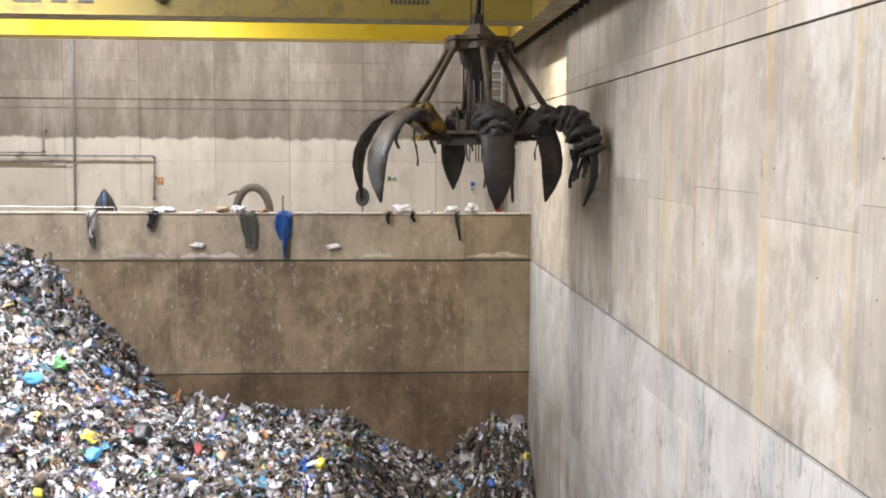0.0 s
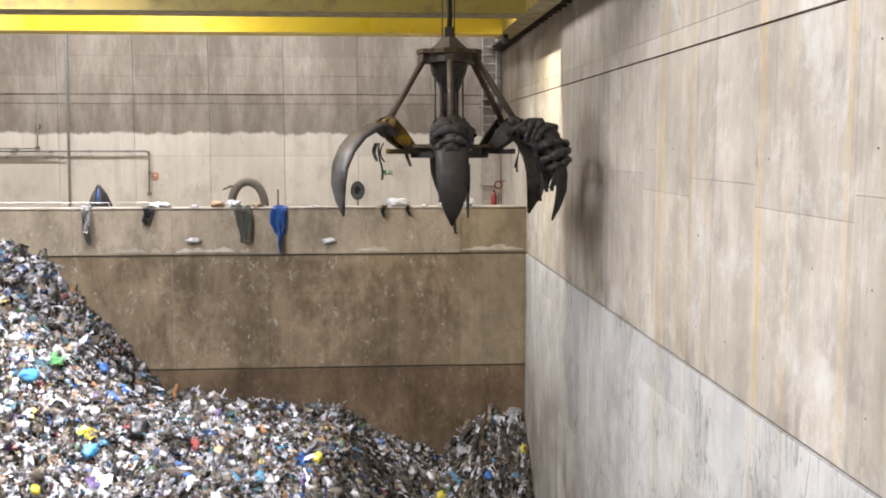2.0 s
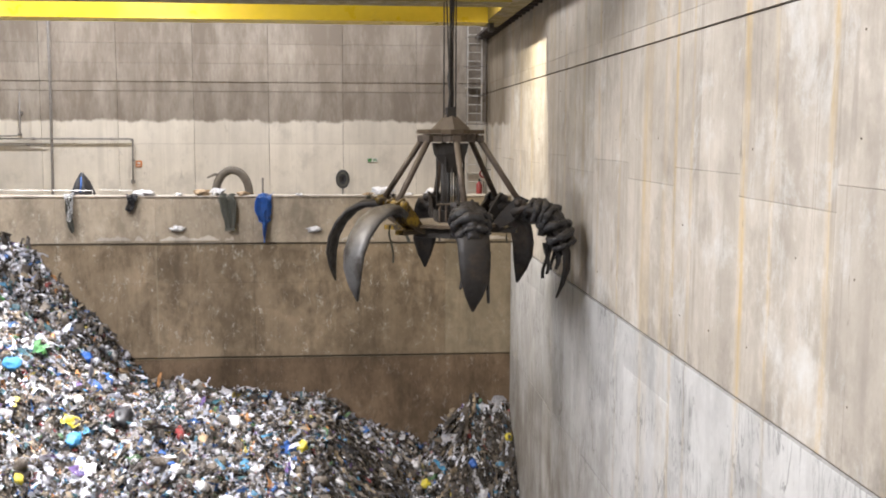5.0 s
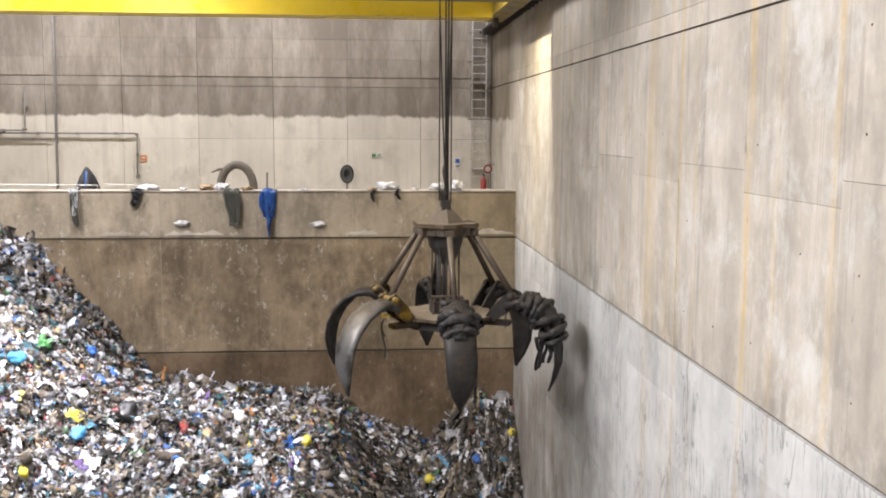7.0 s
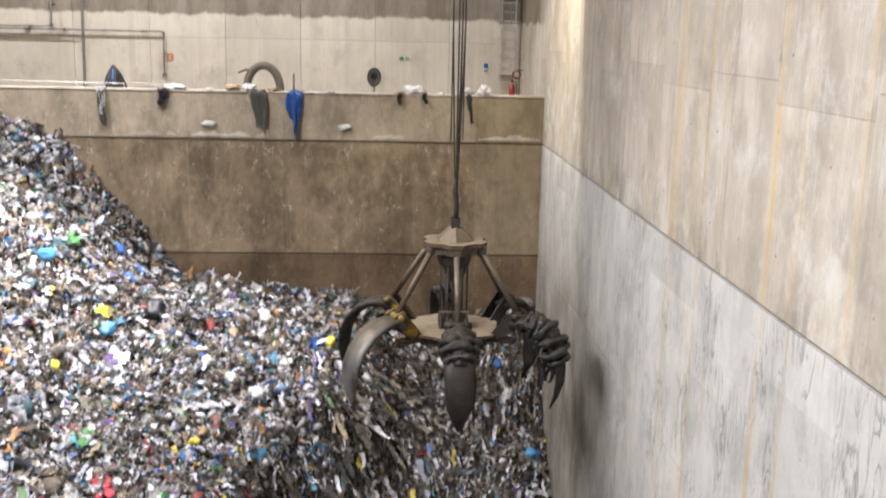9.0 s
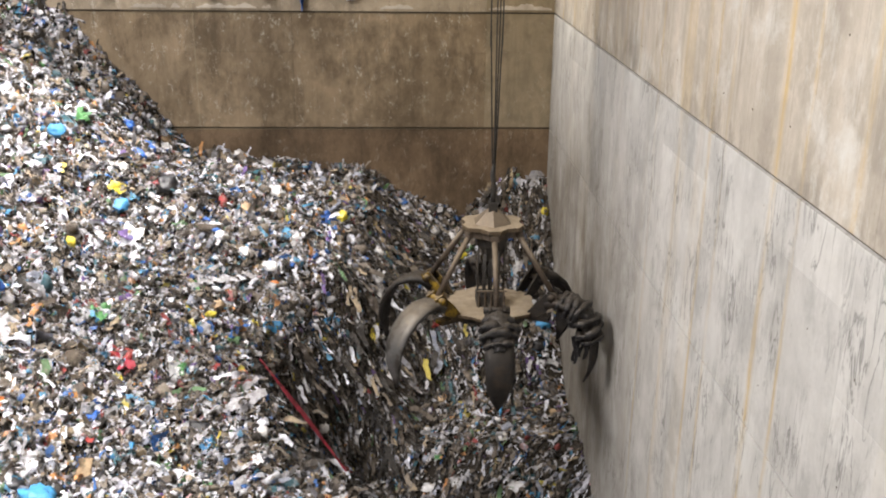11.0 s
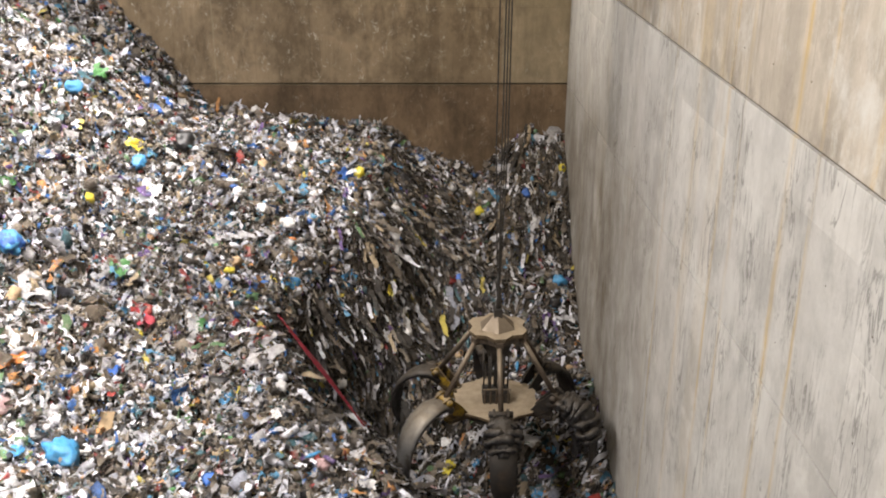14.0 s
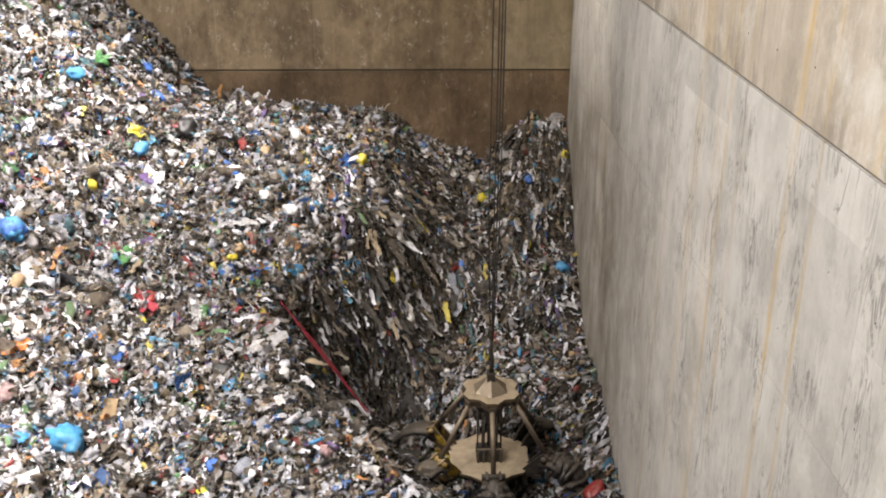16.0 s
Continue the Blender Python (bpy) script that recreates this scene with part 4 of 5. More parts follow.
hanging("plastic_sheet", "blue plastic sheet draped over the parapet edge", "plastic sheet", -2.56, PARAPET_Z, 0.46, 0.86, M_BLUE, 3)
hanging("plastic_strip", "narrow blue plastic strip hanging below the sheet", "plastic sheet", -2.52, PARAPET_Z - 0.02, 0.14, 1.38, M_BLUE, 8)
hanging("cloth", "grey-green cloth hanging over the parapet edge", "cloth", -3.60, PARAPET_Z, 0.42, 1.02, M_GREY_CLOTH, 5)
hanging("plastic_bag", "white torn plastic bag hanging from the ledge", "plastic bag", -7.98, PARAPET_Z, 0.22, 0.75, M_WHITE, 6)
hanging("rag", "green-grey rag hanging below a white bag", "cloth", -7.90, PARAPET_Z - 0.02, 0.16, 1.05, M_GREY_CLOTH, 16)
hanging("bin_bag", "dark blue bin bag caught on the ledge", "plastic bag", -6.28, PARAPET_Z, 0.30, 0.50, M_BLACK, 7)
hanging("rag", "dark rag hanging from the ledge", "cloth", 0.40, PARAPET_Z, 0.12, 0.36, M_GREY_CLOTH, 9)
hanging("rag", "dark rag hanging beside white plastic", "cloth", 1.10, PARAPET_Z, 0.10, 0.30, M_BLACK, 10)
hanging("rag", "long dark strip hanging from the ledge", "cloth", 2.35, PARAPET_Z, 0.12, 0.80, M_GREY_CLOTH, 11)
for k, (name, label, x, w, h, mat) in enumerate((
        ("plastic_bag", "crumpled white plastic bag lying on the ledge", -5.92, 0.5, 0.16, M_WHITE),
        ("rag", "pinkish crumpled rag lying on the ledge", -4.34, 0.42, 0.18, M_TAN),
        ("plastic_bag", "pale grey plastic bag lying on the ledge", -3.92, 0.36, 0.22, M_WHITE),
        ("rag", "tan crumpled paper lying on the ledge", -3.2, 0.3, 0.12, M_TAN),
        ("plastic_bag", "white plastic film heaped on the ledge", 0.82, 0.55, 0.24, M_WHITE),
        ("plastic_bag", "white crumpled film lying on the ledge", 2.20, 0.40, 0.20, M_WHITE),
        ("paper", "small white paper scrap on the ledge", -5.0, 0.22, 0.07, M_WHITE),
        ("paper", "yellowed paper scrap on the ledge", 0.35, 0.25, 0.08, M_TAN),
        ("paper", "small pale paper scrap on the ledge", 1.55, 0.2, 0.06, M_WHITE),
        ("paper", "small white film scrap on the ledge", -1.6, 0.2, 0.06, M_WHITE))):
    lump(name, label, "litter", (x, BACK_Y + 0.16, PARAPET_Z + h * 0.42), (w, 0.3, h), mat, 30 + k)
lump("plastic_bag", "round grey tied plastic bag on the ledge", "plastic bag", (2.76, BACK_Y + 0.06, PARAPET_Z + 0.13), (0.36, 0.3, 0.32), M_WHITE, 51)


def litter_block(x, z, label, seed):
    ob = lump("packet", label, "litter", (x, BACK_Y - 0.045, z), (0.34, 0.10, 0.16), M_WHITE, seed)
    return ob


litter_block(-1.20, 13.26, "flat white packet stuck to the soiled wall", 61)
litter_block(-5.01, 13.30, "white and dark packet stuck to the soiled wall", 62)

# mortar left in strips above the joint
part("mortar_strip", boxed((-5.65, BACK_Y - 0.006, 9.62), (-5.61, BACK_Y - 0.001, 12.82)), M_BACK_CLEAN, wall_back, "pale mortar strip")
for zz in (9.545, 12.835):
    part("mortar_strip", boxed((-16.0, BACK_Y - 0.008, zz), (2.5, BACK_Y - 0.001, zz + 0.014)), M_BACK_CLEAN, wall_back, "pale mortar strip")


def ragged_strip(x0, x1, seed):
    """A smear of mortar with a crumbled upper edge."""
    rng = np.random.default_rng(seed)
    bm = bmesh.new()
    n = max(5, int((x1 - x0) / 0.07))
    rows = []
    for i in range(n + 1):
        f = i / n
        x = x0 + (x1 - x0) * f
        h = 0.15 * min(1.0, 5 * f + 0.15, 5 * (1 - f) + 0.15) * (0.62 + 0.75 * noise.noise(Vector((x * 2.3, seed, 0))) + rng.normal(0, 0.12))
        z1 = 12.975 + max(0.02, h)
        rows.append([bm.verts.new(p) for p in ((x, BACK_Y + 0.004, 12.96), (x, BACK_Y - 0.014, 12.96), (x, BACK_Y - 0.008, z1), (x, BACK_Y + 0.004, z1))])
    for a, b in zip(rows, rows[1:]):
        for k in range(4):
            bm.faces.new((a[k], b[k], b[(k + 1) % 4], a[(k + 1) % 4]))
    bmesh.ops.recalc_face_normals(bm, faces=bm.faces)
    return bm


for k, (x0, x1) in enumerate(((-7.32, -6.33), (-6.2, -5.95), (-5.52, -3.87), (-3.7, -3.45), (-0.4, 0.5), (2.62, 4.40))):
    part("mortar_strip", ragged_strip(x0, x1, k + 3), M_CAP, wall_back, "pale crumbled mortar smear")


def build_arch_hose():
    root = tagged(new("suction_hose"), "thick dusty rubber hose bent in an arch behind the parapet", "hose")
    pts = []
    for k in range(25):
        a = math.pi * k / 24
        pts.append((-3.73 - 0.50 * math.cos(a), 31.0, 14.15 + 0.72 * math.sin(a)))
    pts = [(-4.26, 31.0, PLATFORM_Z)] + pts + [(-3.12, 31.0, PLATFORM_Z)]
    bm = bmesh.new()
    tube(bm, pts, 0.125, 14)
    part("hose_wall", shade_bm(bm), M_HOSE, root)
    bm = bmesh.new()
    tube(bm, [(-4.05, 30.95, 14.72), (-4.25, 30.95, 14.74), (-4.48, 30.95, 14.64)], [0.05, 0.04, 0.02], 8)
    part("loose_end", shade_bm(bm), M_HOSE, root)
    return root


build_arch_hose()


def build_tarp_cone():
    root = tagged(new("covered_post"), "black tarpaulin tied over a post behind the parapet", "tarpaulin")
    rng = np.random.default_rng(5)
    bm = bmesh.new()
    rings = []
    for z, r in ((PLATFORM_Z, 0.42), (14.0, 0.36), (14.3, 0.29), (14.55, 0.20), (14.75, 0.09), (14.84, 0.04)):
        rings.append([bm.verts.new((r * (1 + 0.16 * math.cos(5 * a)) * math.cos(a), r * (1 + 0.16 * math.cos(5 * a)) * math.sin(a) * 0.7, z)) for a in [2 * math.pi * k / 20 for k in range(20)]])
    for a, b in zip(rings, rings[1:]):
        for k in range(20):
            bm.faces.new((a[k], a[(k + 1) % 20], b[(k + 1) % 20], b[k]))
    bm.faces.new(rings[-1])
    part("tarpaulin", crumple(bm, rng, 0.012), M_BLACK, root)
    bm = bmesh.new()
    tube(bm, [(0.0, -0.24, 14.3), (0.01, -0.16, 14.55), (0.0, -0.09, 14.72)], [0.02, 0.03, 0.02], 8)
    part("blue_tie", shade_bm(bm), M_BLUE, root, "blue plastic tie")
    root.location = (-7.84, 29.75, 0)
    return root


build_tarp_cone()


def bar(bm, a, b, r=0.02, sides=8):
    return tube(bm, [a, b], r, sides)


rail = tagged(new("handrail"), "thin white pipe handrail lying along the ledge", "handrail")
part("rail_pipe", bar(bmesh.new(), (-14.0, BACK_Y + 0.35, 14.40), (-7.39, BACK_Y + 0.35, 14.36), 0.012), M_ALU, rail)
part("rail_pipe", bar(bmesh.new(), (-7.2, BACK_Y + 0.4, 14.38), (-5.9, BACK_Y + 0.4, 14.34), 0.012), M_ALU, rail)
for x in (-13.0, -10.4, -7.41, -6.0):
    part("rail_foot", bar(bmesh.new(), (x, BACK_Y + 0.37, PARAPET_Z - 0.004), (x, BACK_Y + 0.37, 14.37), 0.012), M_ALU, rail)
post = tagged(new("steel_post"), "short dark steel post standing behind the parapet", "post")
part("shaft", bar(bmesh.new(), (-2.78, 30.5, PLATFORM_Z), (-2.78, 30.5, 14.66), 0.03), M_PIPE, post)

# bundle of dark rags, built as wound turns round a block
reel = tagged(new("rag_bundle"), "dark round bundle of rags on a stand by the rear wall", "hose reel")
part("stand", bar(bmesh.new(), (-0.43, 33.2, PLATFORM_Z), (-0.43, 33.2, 14.40), 0.035), M_PIPE, reel)
for k, r in enumerate((0.13, 0.19, 0.23)):
    bm = bmesh.new()
    tube(bm, [(-0.43 + 0.8 * r * math.cos(a), 33.05, 14.5 + 1.15 * r * math.sin(a)) for a in [2 * math.pi * i / 20 for i in range(21)]], 0.045, 8, False)
    part("hose_turn", shade_bm(bm), M_GREY_CLOTH if k % 2 else M_BLACK, reel)
part("drum", boxed((-0.57, 33.06, 14.28), (-0.29, 33.18, 14.70), 0.06), M_BLACK, reel)


def build_ladder():
    root = tagged(new("ladder"), "tall aluminium wall ladder with safety hoops", "ladder")
    for x in (3.77, 4.25):
        part("stile", boxed((x - 0.025, 34.12, PLATFORM_Z), (x + 0.025, 34.18, 21.5), 0.006), M_ALU, root)
    for k in range(28):
        z = PLATFORM_Z + 0.28 + 0.29 * k
        part("rung", bar(bmesh.new(), (3.795, 34.15, z), (4.225, 34.15, z), 0.017), M_ALU, root)
    for k in range(5):
        bm = bmesh.new()
        z = 16.3 + 0.95 * k
        tube(bm, [(4.01 + 0.36 * math.cos(a), 34.12 - 0.66 * math.sin(a) ** 0.8, z) for a in [math.pi * i / 14 for i in range(15)]], 0.018, 6)
        part("safety_hoop", shade_bm(bm), M_PIPE, root)
    for x in (3.70, 4.01, 4.32):
        dy = 0.66 if x == 4.01 else 0.35
        part("hoop_strap", bar(bmesh.new(), (x, 34.12 - dy, 16.25), (x, 34.12 - dy, 20.2), 0.014, 6), M_PIPE, root)
    for z in (14.6, 17.5, 20.0):
        part("wall_bracket", boxed((3.74, 34.18, z), (4.28, 34.498, z + 0.04)), M_ALU, root)
    return root


build_ladder()


def build_extinguisher():
    root = tagged(new("fire_extinguisher"), "red fire extinguisher standing beside the ladder", "fire extinguisher")
    x, y, z = 4.0, 32.6, PLATFORM_Z + 0.62
    part("stand", boxed((x - 0.16, y - 0.14, PLATFORM_Z), (x + 0.16, y + 0.14, z - 0.004), 0.01), M_PIPE, root)
    bm = bmesh.new()
    tube(bm, [(x, y, z), (x, y, z + 0.03), (x, y, z + 0.50), (x, y, z + 0.58), (x, y, z + 0.62)], [0.08, 0.10, 0.10, 0.06, 0.03], 18)
    part("cylinder", shade_bm(bm), M_RED, root)
    part("valve", boxed((x - 0.03, y - 0.03, z + 0.622), (x + 0.03, y + 0.03, z + 0.70), 0.008), M_BLACK, root)
    part("handle", boxed((x - 0.02, y - 0.13, z + 0.702), (x + 0.02, y + 0.05, z + 0.725), 0.006), M_BLACK, root)
    bm = bmesh.new()
    tube(bm, [(x + 0.03, y, z + 0.66), (x + 0.14, y - 0.03, z + 0.6), (x + 0.15, y - 0.04, z + 0.25)], 0.014, 8)
    part("hose", shade_bm(bm), M_BLACK, root)
    return root


build_extinguisher()
ring_buoy = tagged(new("hose_ring"), "red coiled hose hung on the wall by the ladder", "hose")
bm = bmesh.new()
tube(bm, [(4.24 + 0.12 * math.cos(a), 33.4, 14.66 + 0.12 * math.sin(a)) for a in [2 * math.pi * i / 20 for i in range(21)]], 0.028, 8, False)
part("coil", shade_bm(bm), M_RED, ring_buoy)
part("wall_hook", bar(bmesh.new(), (4.24, 33.4, 14.77), (WALL_X - 0.002, 33.4, 14.80), 0.014), M_BLACK, ring_buoy)


def sign(name, label, x, z, w, h, face, bars):
    root = tagged(new(name), label, "sign")
    root.location = (x, UPPER_Y - 0.008, z)
    part("plate", boxed((-w / 2, -0.012, -h / 2), (w / 2, 0.006, h / 2), 0.003), face, root)
    for k, (bx, bz, bw, bh, mat) in enumerate(bars):
        part("mark", boxed((bx - bw / 2, -0.018, bz - bh / 2), (bx + bw / 2, -0.0125, bz + bh / 2)), mat, root)
    return root


sign("safety_sign", "small orange safety sign on the rear wall", -7.22, 14.95, 0.20, 0.22, M_ORANGE, [(0, 0.03, 0.10, 0.06, M_SIGN), (0, -0.06, 0.14, 0.02, M_SIGN)])
sign("safety_sign", "blue and white safety sign on the rear wall", 3.33, 14.82, 0.22, 0.36, M_SIGN, [(0, 0.07, 0.15, 0.15, M_BLUE), (0, -0.09, 0.16, 0.02, M_INK), (0, -0.13, 0.12, 0.02, M_INK)])
sign("safety_sign", "small green and white sign on the rear wall", 0.56, 15.08, 0.36, 0.13, M_SIGN, [(-0.09, 0, 0.14, 0.11, M_GREEN), (0.06, 0, 0.05, 0.09, M_GREEN), (0.13, 0, 0.03, 0.09, M_GREEN)])


def conduit(label, pts, r):
    root = tagged(new("conduit"), label, "pipe")
    bm = bmesh.new()
    tube(bm, pts, r, 10)
    part("pipe", shade_bm(bm), M_PIPE, root)
    for (xa, ya, za), (xb, yb, zb) in zip(pts, pts[1:]):
        n = max(1, int(math.dist((xa, za), (xb, zb)) / 1.2))
        for k in range(n):
            f = (k + 0.5) / n
            x, z = xa + (xb - xa) * f, za + (zb - za) * f
            part("clip", boxed((x - 0.04, ya + 0.0, z - 0.04), (x + 0.04, UPPER_Y + 0.01, z + 0.04), 0.005), M_PIPE, root)
    return root


CY = UPPER_Y - 0.06
conduit("grey steel downpipe on the rear wall", [(-9.97, CY, 22.0), (-9.98, CY, 18.0), (-10.02, CY, 14.6), (-10.06, CY, PLATFORM_Z)], 0.045)
conduit("thin grey conduit run with a drop on the rear wall", [(-20.0, CY - 0.05, 15.78), (-7.45, CY - 0.05, 15.78), (-7.38, CY - 0.05, 15.72), (-7.41, CY - 0.05, 14.42)], 0.028)
conduit("thin grey conduit on the rear wall", [(-20.0, CY - 0.03, 15.58), (-10.15, CY - 0.03, 15.58)], 0.02)
conduit("thin grey conduit rising on the rear wall", [(-20.0, CY - 0.14, 15.87), (-11.05, CY - 0.14, 15.87), (-10.96, CY - 0.14, 15.95), (-10.93, CY - 0.14, 17.3)], 0.025)
socket = tagged(new("socket_box"), "small grey electrical socket box below a conduit", "socket")
part("box", boxed((-7.47, UPPER_Y - 0.14, 14.30), (-7.35, UPPER_Y - 0.002, 14.418), 0.01), M_PIPE, socket)


# ---- lettering on the near girder ----
def glyph(parent, x, z, w, h):
    part("letter_shape", boxed((x, 0.088, z - GIRDER_Z), (x + w, 0.097, z + h - GIRDER_Z)), M_INK, parent, "black painted letter shape")


for x, z, w, h in ((-7.95, 19.22, 0.62, 0.10), (-7.95, 19.32, 0.16, 0.5), (-7.48, 19.32, 0.15, 0.5), (-7.12, 19.22, 0.34, 0.08), (-7.03, 19.30, 0.16, 0.5), (-6.72, 19.55, 0.16, 0.1), (-6.55, 19.22, 0.34, 0.08), (-6.46, 19.30, 0.16, 0.5), (-6.05, 19.40, 0.22, 0.06)):
    glyph(girder_near, x, z, w, h)
for k in range(9):
    glyph(girder_near, 0.33 + 0.10 * k, 19.29, 0.06, 0.10)
lamp_box = tagged(new("junction_box"), "small dark fitting on the crane girder", "fitting")
part("body", boxed((-4.9, 22.98, 19.30), (-4.6, 23.098, 19.50), 0.02), M_DARK, lamp_box)
part("cover", boxed((-4.83, 22.95, 19.25), (-4.67, 22.978, 19.36), 0.02), M_DARK, lamp_box)


# ---- single pieces of rubbish that stand out ----
def ground(x, y):
    return float(heights(np.array([x]), np.array([y]))[0])


def tilt_at(x, y):
    sx, sy = slope_at(np.array([x]), np.array([y]))
    n = Vector((-float(sx[0]), -float(sy[0]), 1)).normalized()
    return Vector((0, 0, 1)).rotation_difference(n).to_matrix().to_4x4()


def bag_bm(seed, flat=0.55, sub=3):
    rng = np.random.default_rng(seed)
    bm = bmesh.new()
    bmesh.ops.create_icosphere(bm, subdivisions=sub, radius=0.5)
    off = Vector(rng.uniform(-9, 9, 3))
    for v in bm.verts:
        d = v.co.normalized()
        n = 1 + 0.45 * noise.noise(d * 1.7 + off) + 0.25 * noise.noise(d * 4.2 + off) + 0.12 * noise.noise(d * 9 + off)
        v.co = Vector((d.x, d.y * 0.8, d.z * flat)) * 0.5 * n
    return bm


def sheet_bm(seed, w=0.6):
    rng = np.random.default_rng(seed)
    off = Vector(rng.uniform(-9, 9, 3))
    bm = bmesh.new()
    n = 8
    grid = [[bm.verts.new(((i / n - 0.5) * (1 + 0.3 * noise.noise(Vector((j * 0.5, 0, 0)) + off)), (j / n - 0.5) * w * (1 + 0.4 * noise.noise(Vector((0, i * 0.5, 3)) + off)),
                           0.22 * noise.noise(Vector((i * 0.45, j * 0.45, 0)) + off) + 0.1 * noise.noise(Vector((i * 1.1, j * 1.1, 5)) + off))) for i in range(n + 1)] for j in range(n + 1)]
    for a, b in zip(grid, grid[1:]):
        for i in range(n):
            bm.faces.new((a[i], a[i + 1], b[i + 1], b[i]))
    return bm


def bottle_bm():
    bm = bmesh.new()
    tube(bm, [(-0.5, 0, 0), (-0.46, 0, 0), (-0.1, 0, 0.01), (0.2, 0, 0), (0.36, 0, 0), (0.40, 0, 0), (0.5, 0, 0)], [0.11, 0.14, 0.12, 0.14, 0.06, 0.05, 0.05], 12)
    return bm


def box_bm(seed):
    rng = np.random.default_rng(seed)
    bm = boxed((-0.5, -0.35, -0.14), (0.5, 0.35, 0.14), 0.02)
    for v in bm.verts:
        v.co += Vector(rng.normal(0, 0.02, 3)) + Vector((0, 0, 0.08 * math.sin(4 * v.co.x)))
    return bm


MESHES = {}


def rubbish(kind, material, tone, x, y, size, spin, seed=0, lift=0.05, lean=0.0):
    key = (kind, material.name, seed)
    names = {"bag": "plastic_bag", "sheet": "plastic_film", "bottle": "plastic_bottle", "box": "cardboard_box", "rag": "rag"}
    words = {"bag": f"crumpled {tone} plastic bag lying on the rubbish heap", "sheet": f"torn {tone} plastic film lying on the rubbish heap",
             "bottle": f"crushed {tone} plastic bottle lying on the rubbish heap", "box": f"squashed {tone} cardboard box lying on the rubbish heap",
             "rag": f"torn {tone} rag hanging down the rubbish face"}
    if key not in MESHES:
        bm = {"bag": lambda: bag_bm(seed), "sheet": lambda: sheet_bm(seed), "bottle": bottle_bm, "box": lambda: box_bm(seed), "rag": lambda: sheet_bm(seed, 0.3)}[kind]()
        me = bpy.data.meshes.new(names[kind])
        shade_bm(bm).to_mesh(me)
        bm.free()
        me.materials.append(material)
        MESHES[key] = me
    ob = new(names[kind], MESHES[key])
    ob.matrix_world = Matrix.Translation((x, y, ground(x, y) + lift)) @ tilt_at(x, y) @ pose(0, 0, 0, 0, lean, spin) @ Matrix.Scale(size, 4)
    return tagged(ob, words[kind], {"bag": "plastic bag", "sheet": "plastic film", "bottle": "bottle", "box": "box", "rag": "rag"}[kind], group="loose rubbish")


MARKED = [
    ("bag", M_SKY, "light blue", -8.35, 24.72, 0.42), ("sheet", M_BLUE, "blue", -1.81, 25.52, 0.55), ("bag", M_YELLOW, "yellow", -1.44, 25.62, 0.34),
    ("bag", M_SKY, "light blue", -6.54, 16.16, 0.75), ("sheet", M_YELLOW, "yellow", -6.96, 24.52, 0.42), ("bag", M_SKY, "light blue", -6.81, 24.2, 0.42),
    ("sheet", M_GREEN, "green", -7.92, 25.66, 0.62), ("bag", M_WHITE, "white", -3.22, 26.18, 0.42), ("sheet", M_ORANGE, "orange", -8.0, 18.0, 0.5),
    ("sheet", M_BLUE, "blue", -6.06, 18.24, 0.5), ("sheet", M_WHITE, "white", -8.06, 18.62, 1.1), ("bag", M_BLACK, "black", -4.03, 18.24, 0.55),
    ("bag", M_RED, "red", 3.9, 18.4, 0.55), ("bag", M_YELLOW, "yellow", 1.89, 27.40, 0.3), ("bag", M_YELLOW, "yellow", 4.34, 27.94, 0.26),
    ("bag", M_SKY, "light blue", 4.05, 25.52, 0.42), ("bag", M_RED, "red", 1.05, 25.20, 0.3), ("bag", M_BLACK, "black", -5.89, 25.3, 0.6),
    ("bag", M_BLUE, "blue", -6.66, 25.86, 0.42), ("bag", M_BLUE, "blue", -6.66, 26.92, 0.42), ("sheet", M_SKY, "light blue", -6.1, 28.4, 0.5),
    ("sheet", M_WHITE, "white", -6.43, 23.54, 0.8), ("bag", M_YELLOW, "yellow", -7.46, 22.2, 0.26), ("sheet", M_RED, "red", -5.85, 19.74, 0.45),
    ("bag", M_YELLOW, "yellow", -4.21, 21.26, 0.26), ("sheet", M_GREEN, "green", -6.58, 20.9, 0.6), ("bag", M_SKY, "light blue", -8.72, 20.56, 0.6),
    ("sheet", M_SKY, "light blue", -2.90, 21.84, 0.5), ("sheet", M_SKY, "light blue", -1.66, 23.18, 0.5), ("bag", M_BLUE, "blue", 3.24, 27.46, 0.32),
    ("bag", M_BLUE, "blue", 1.28, 25.24, 0.26), ("bag", M_ORANGE, "orange", -3.00, 23.06, 0.26), ("bag", M_WHITE, "white", -1.77, 21.58, 0.3), ("sheet", M_CRIMSON, "crimson", -5.76, 19.62, 0.55),
    ("bag", M_BLUE, "blue", -8.74, 20.56, 0.6),
]
for k, (kind, mat, tone, x, y, size) in enumerate(MARKED):
    rubbish(kind, mat, tone, x, y, size, 47 * k % 180, k % 6, 0.10)
rubbish("rag", M_WHITE, "white", -0.47, 24.46, 1.0, -60, 2, 0.25, 10)
rubbish("rag", M_YELLOW, "yellow", -0.57, 23.72, 0.5, -80, 4, 0.16)
rubbish("rag", M_WHITE, "white", -0.23, 23.56, 0.75, -50, 5, 0.2)

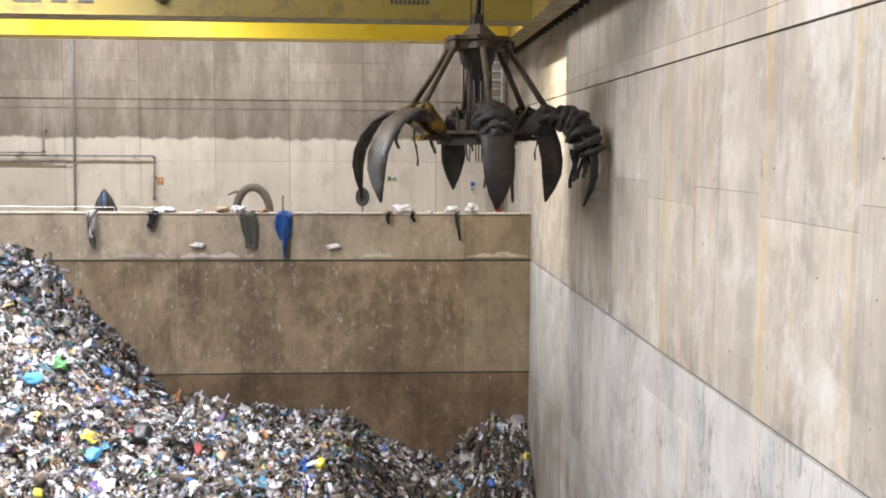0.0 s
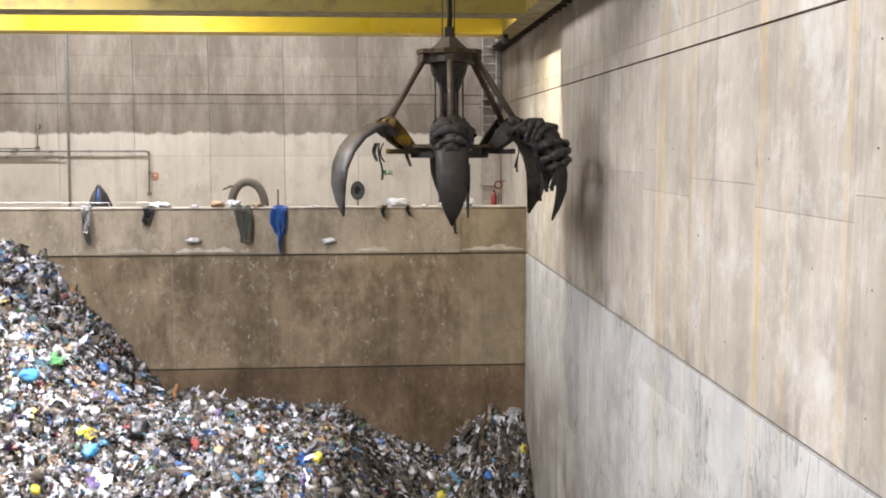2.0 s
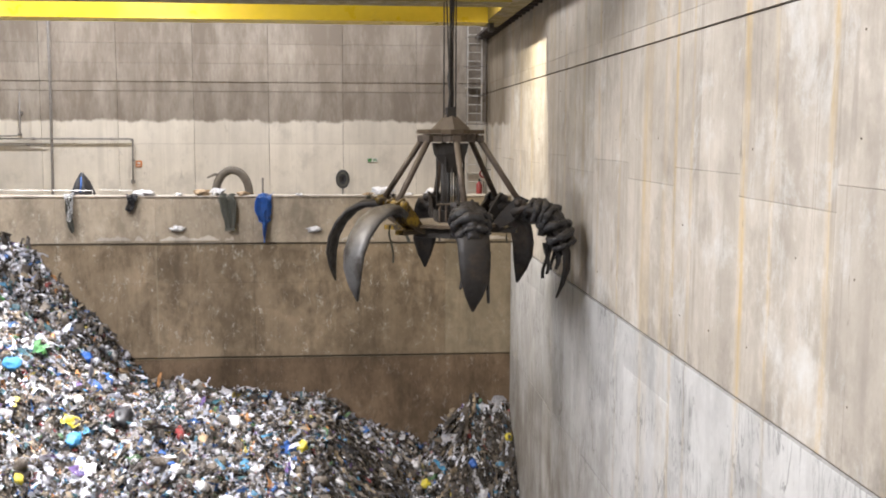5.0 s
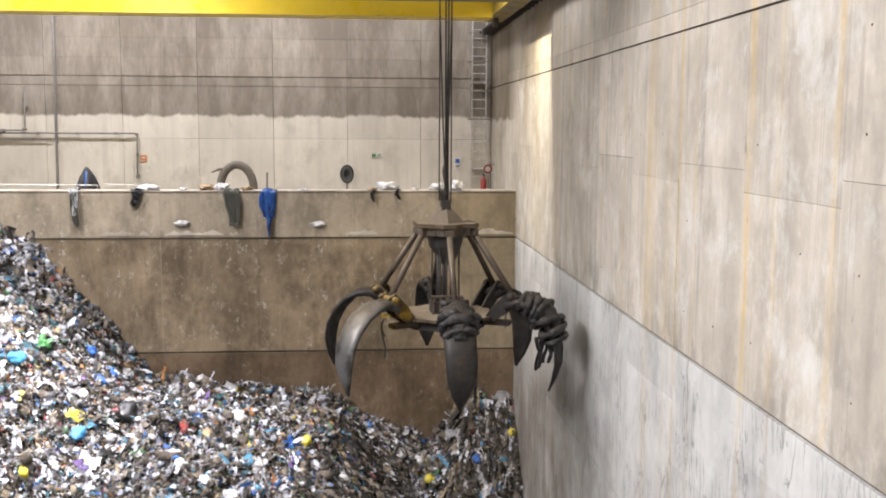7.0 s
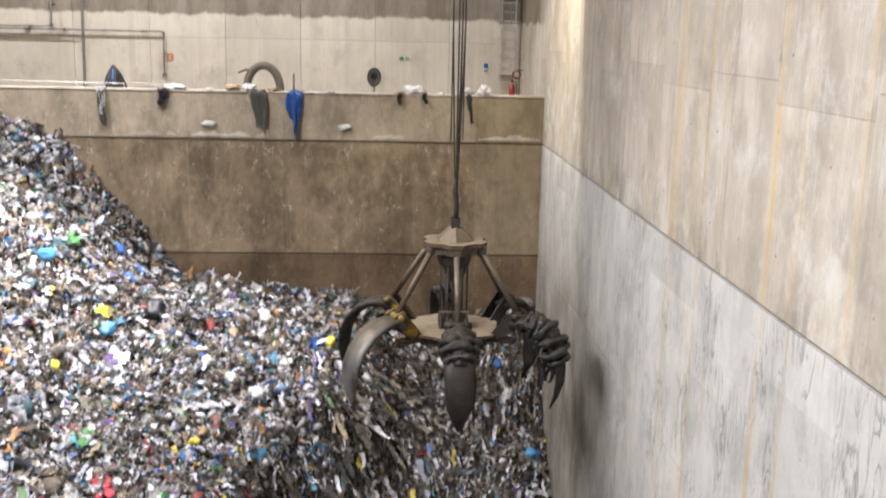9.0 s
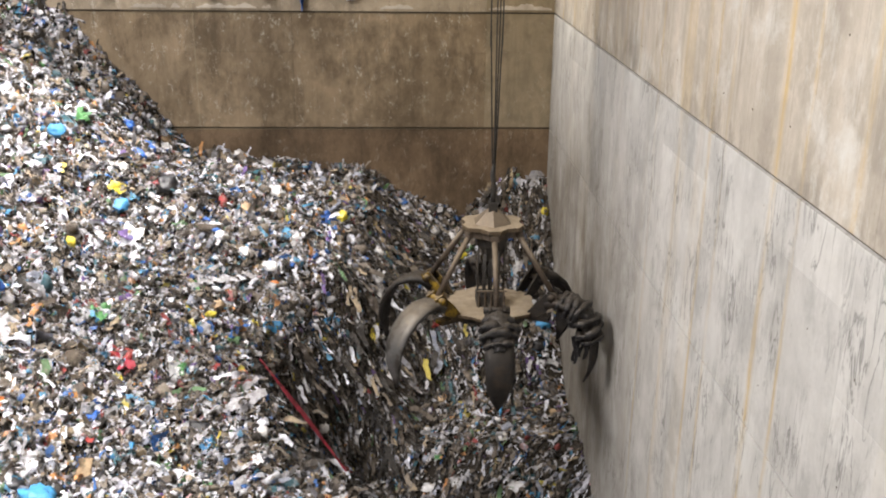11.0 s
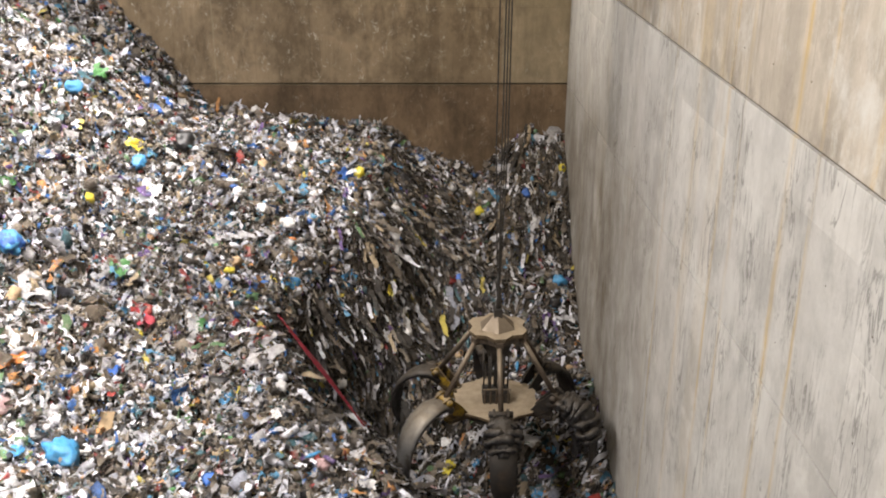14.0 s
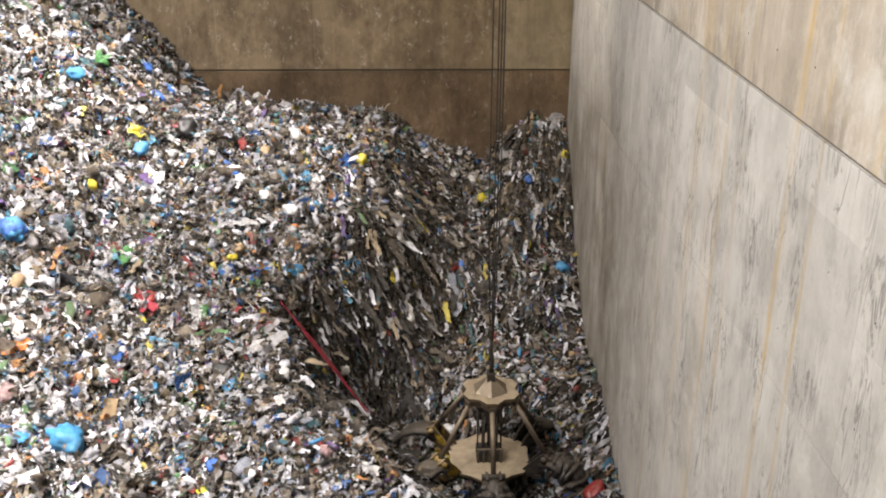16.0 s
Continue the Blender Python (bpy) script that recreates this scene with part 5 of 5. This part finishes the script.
strip = bmesh.new()
pts = []
for k in range(15):
    f = k / 14
    x, y = -3.0 + 2.0 * f, 20.1 - 2.85 * f + 0.1 * math.sin(3 * f)
    pts.append((x, y, max(ground(x, y), 6.3 - 1.1 * f) + 0.07))
rows = []
for k, p in enumerate(pts):
    w = 0.03 + 0.17 * math.sin(math.pi * min(1, k / 14 * 1.05)) ** 1.5
    rows.append([strip.verts.new((p[0] - w * 0.5, p[1] - w * 0.6, p[2] + w * 0.7)), strip.verts.new((p[0] + 0.02, p[1], p[2] + 0.03)), strip.verts.new((p[0] + w * 0.5, p[1] + w * 0.5, p[2] - w * 0.7))])
for a, b in zip(rows, rows[1:]):
    for i in range(2):
        strip.faces.new((a[i], a[i + 1], b[i + 1], b[i]))
shade_bm(strip)
bmesh.ops.solidify(strip, geom=strip.faces[:], thickness=0.012)
tagged(part("cloth_strip", strip, M_CRIMSON), "long crimson cloth strip lying along the pit edge", "cloth")

rng = np.random.default_rng(77)
CHOICES = [("bag", M_WHITE, "white"), ("bag", M_WHITE, "white"), ("sheet", M_WHITE, "white"), ("sheet", M_WHITE, "white"), ("bag", M_BLACK, "black"), ("bag", M_BLACK, "black"), ("sheet", M_SKY, "light blue"), ("bag", M_BLUE, "blue"),
           ("sheet", M_WHITE, "white"), ("bag", M_WHITE, "white"), ("sheet", M_TAN, "tan"), ("sheet", M_BLACK, "black"), ("box", M_TAN, "tan"), ("bottle", M_WHITE, "white"), ("bottle", M_SKY, "light blue"), ("sheet", M_GREY_CLOTH, "grey"), ("sheet", M_GREY_CLOTH, "grey"), ("sheet", M_GREEN, "green"), ("sheet", M_RED, "red"), ("sheet", M_YELLOW, "yellow"), ("sheet", M_WHITE, "white"), ("sheet", M_GREY_CLOTH, "grey")]
for k in range(230):
    kind, mat, tone = CHOICES[int(rng.integers(len(CHOICES)))]
    x, y = float(rng.uniform(-11, 4.1)), float(rng.uniform(14.5, 28.4))
    rubbish(kind, mat, tone, x, y, float(rng.uniform(0.18, 0.42)), float(rng.uniform(0, 360)), int(rng.integers(6)), 0.07, float(rng.normal(0, 14)))


def motions():
    """The grapple sinks and sways; the upper ropes follow it at their own pace."""
    turn_t, turn = zip(*TWIST)
    walk(grapple, [(t, pose(x, y, z, 0, 0, float(np.interp(t, turn_t, turn)))) for t, x, y, z in GRAPPLE])
    top, low = GRAPPLE[0][3], GRAPPLE[-1][3]
    walk(hoist_rope, [(t, pose(x, y, low + 7.2 + (z - low) / (top - low) * 4.2)) for t, x, y, z in GRAPPLE])


motions()
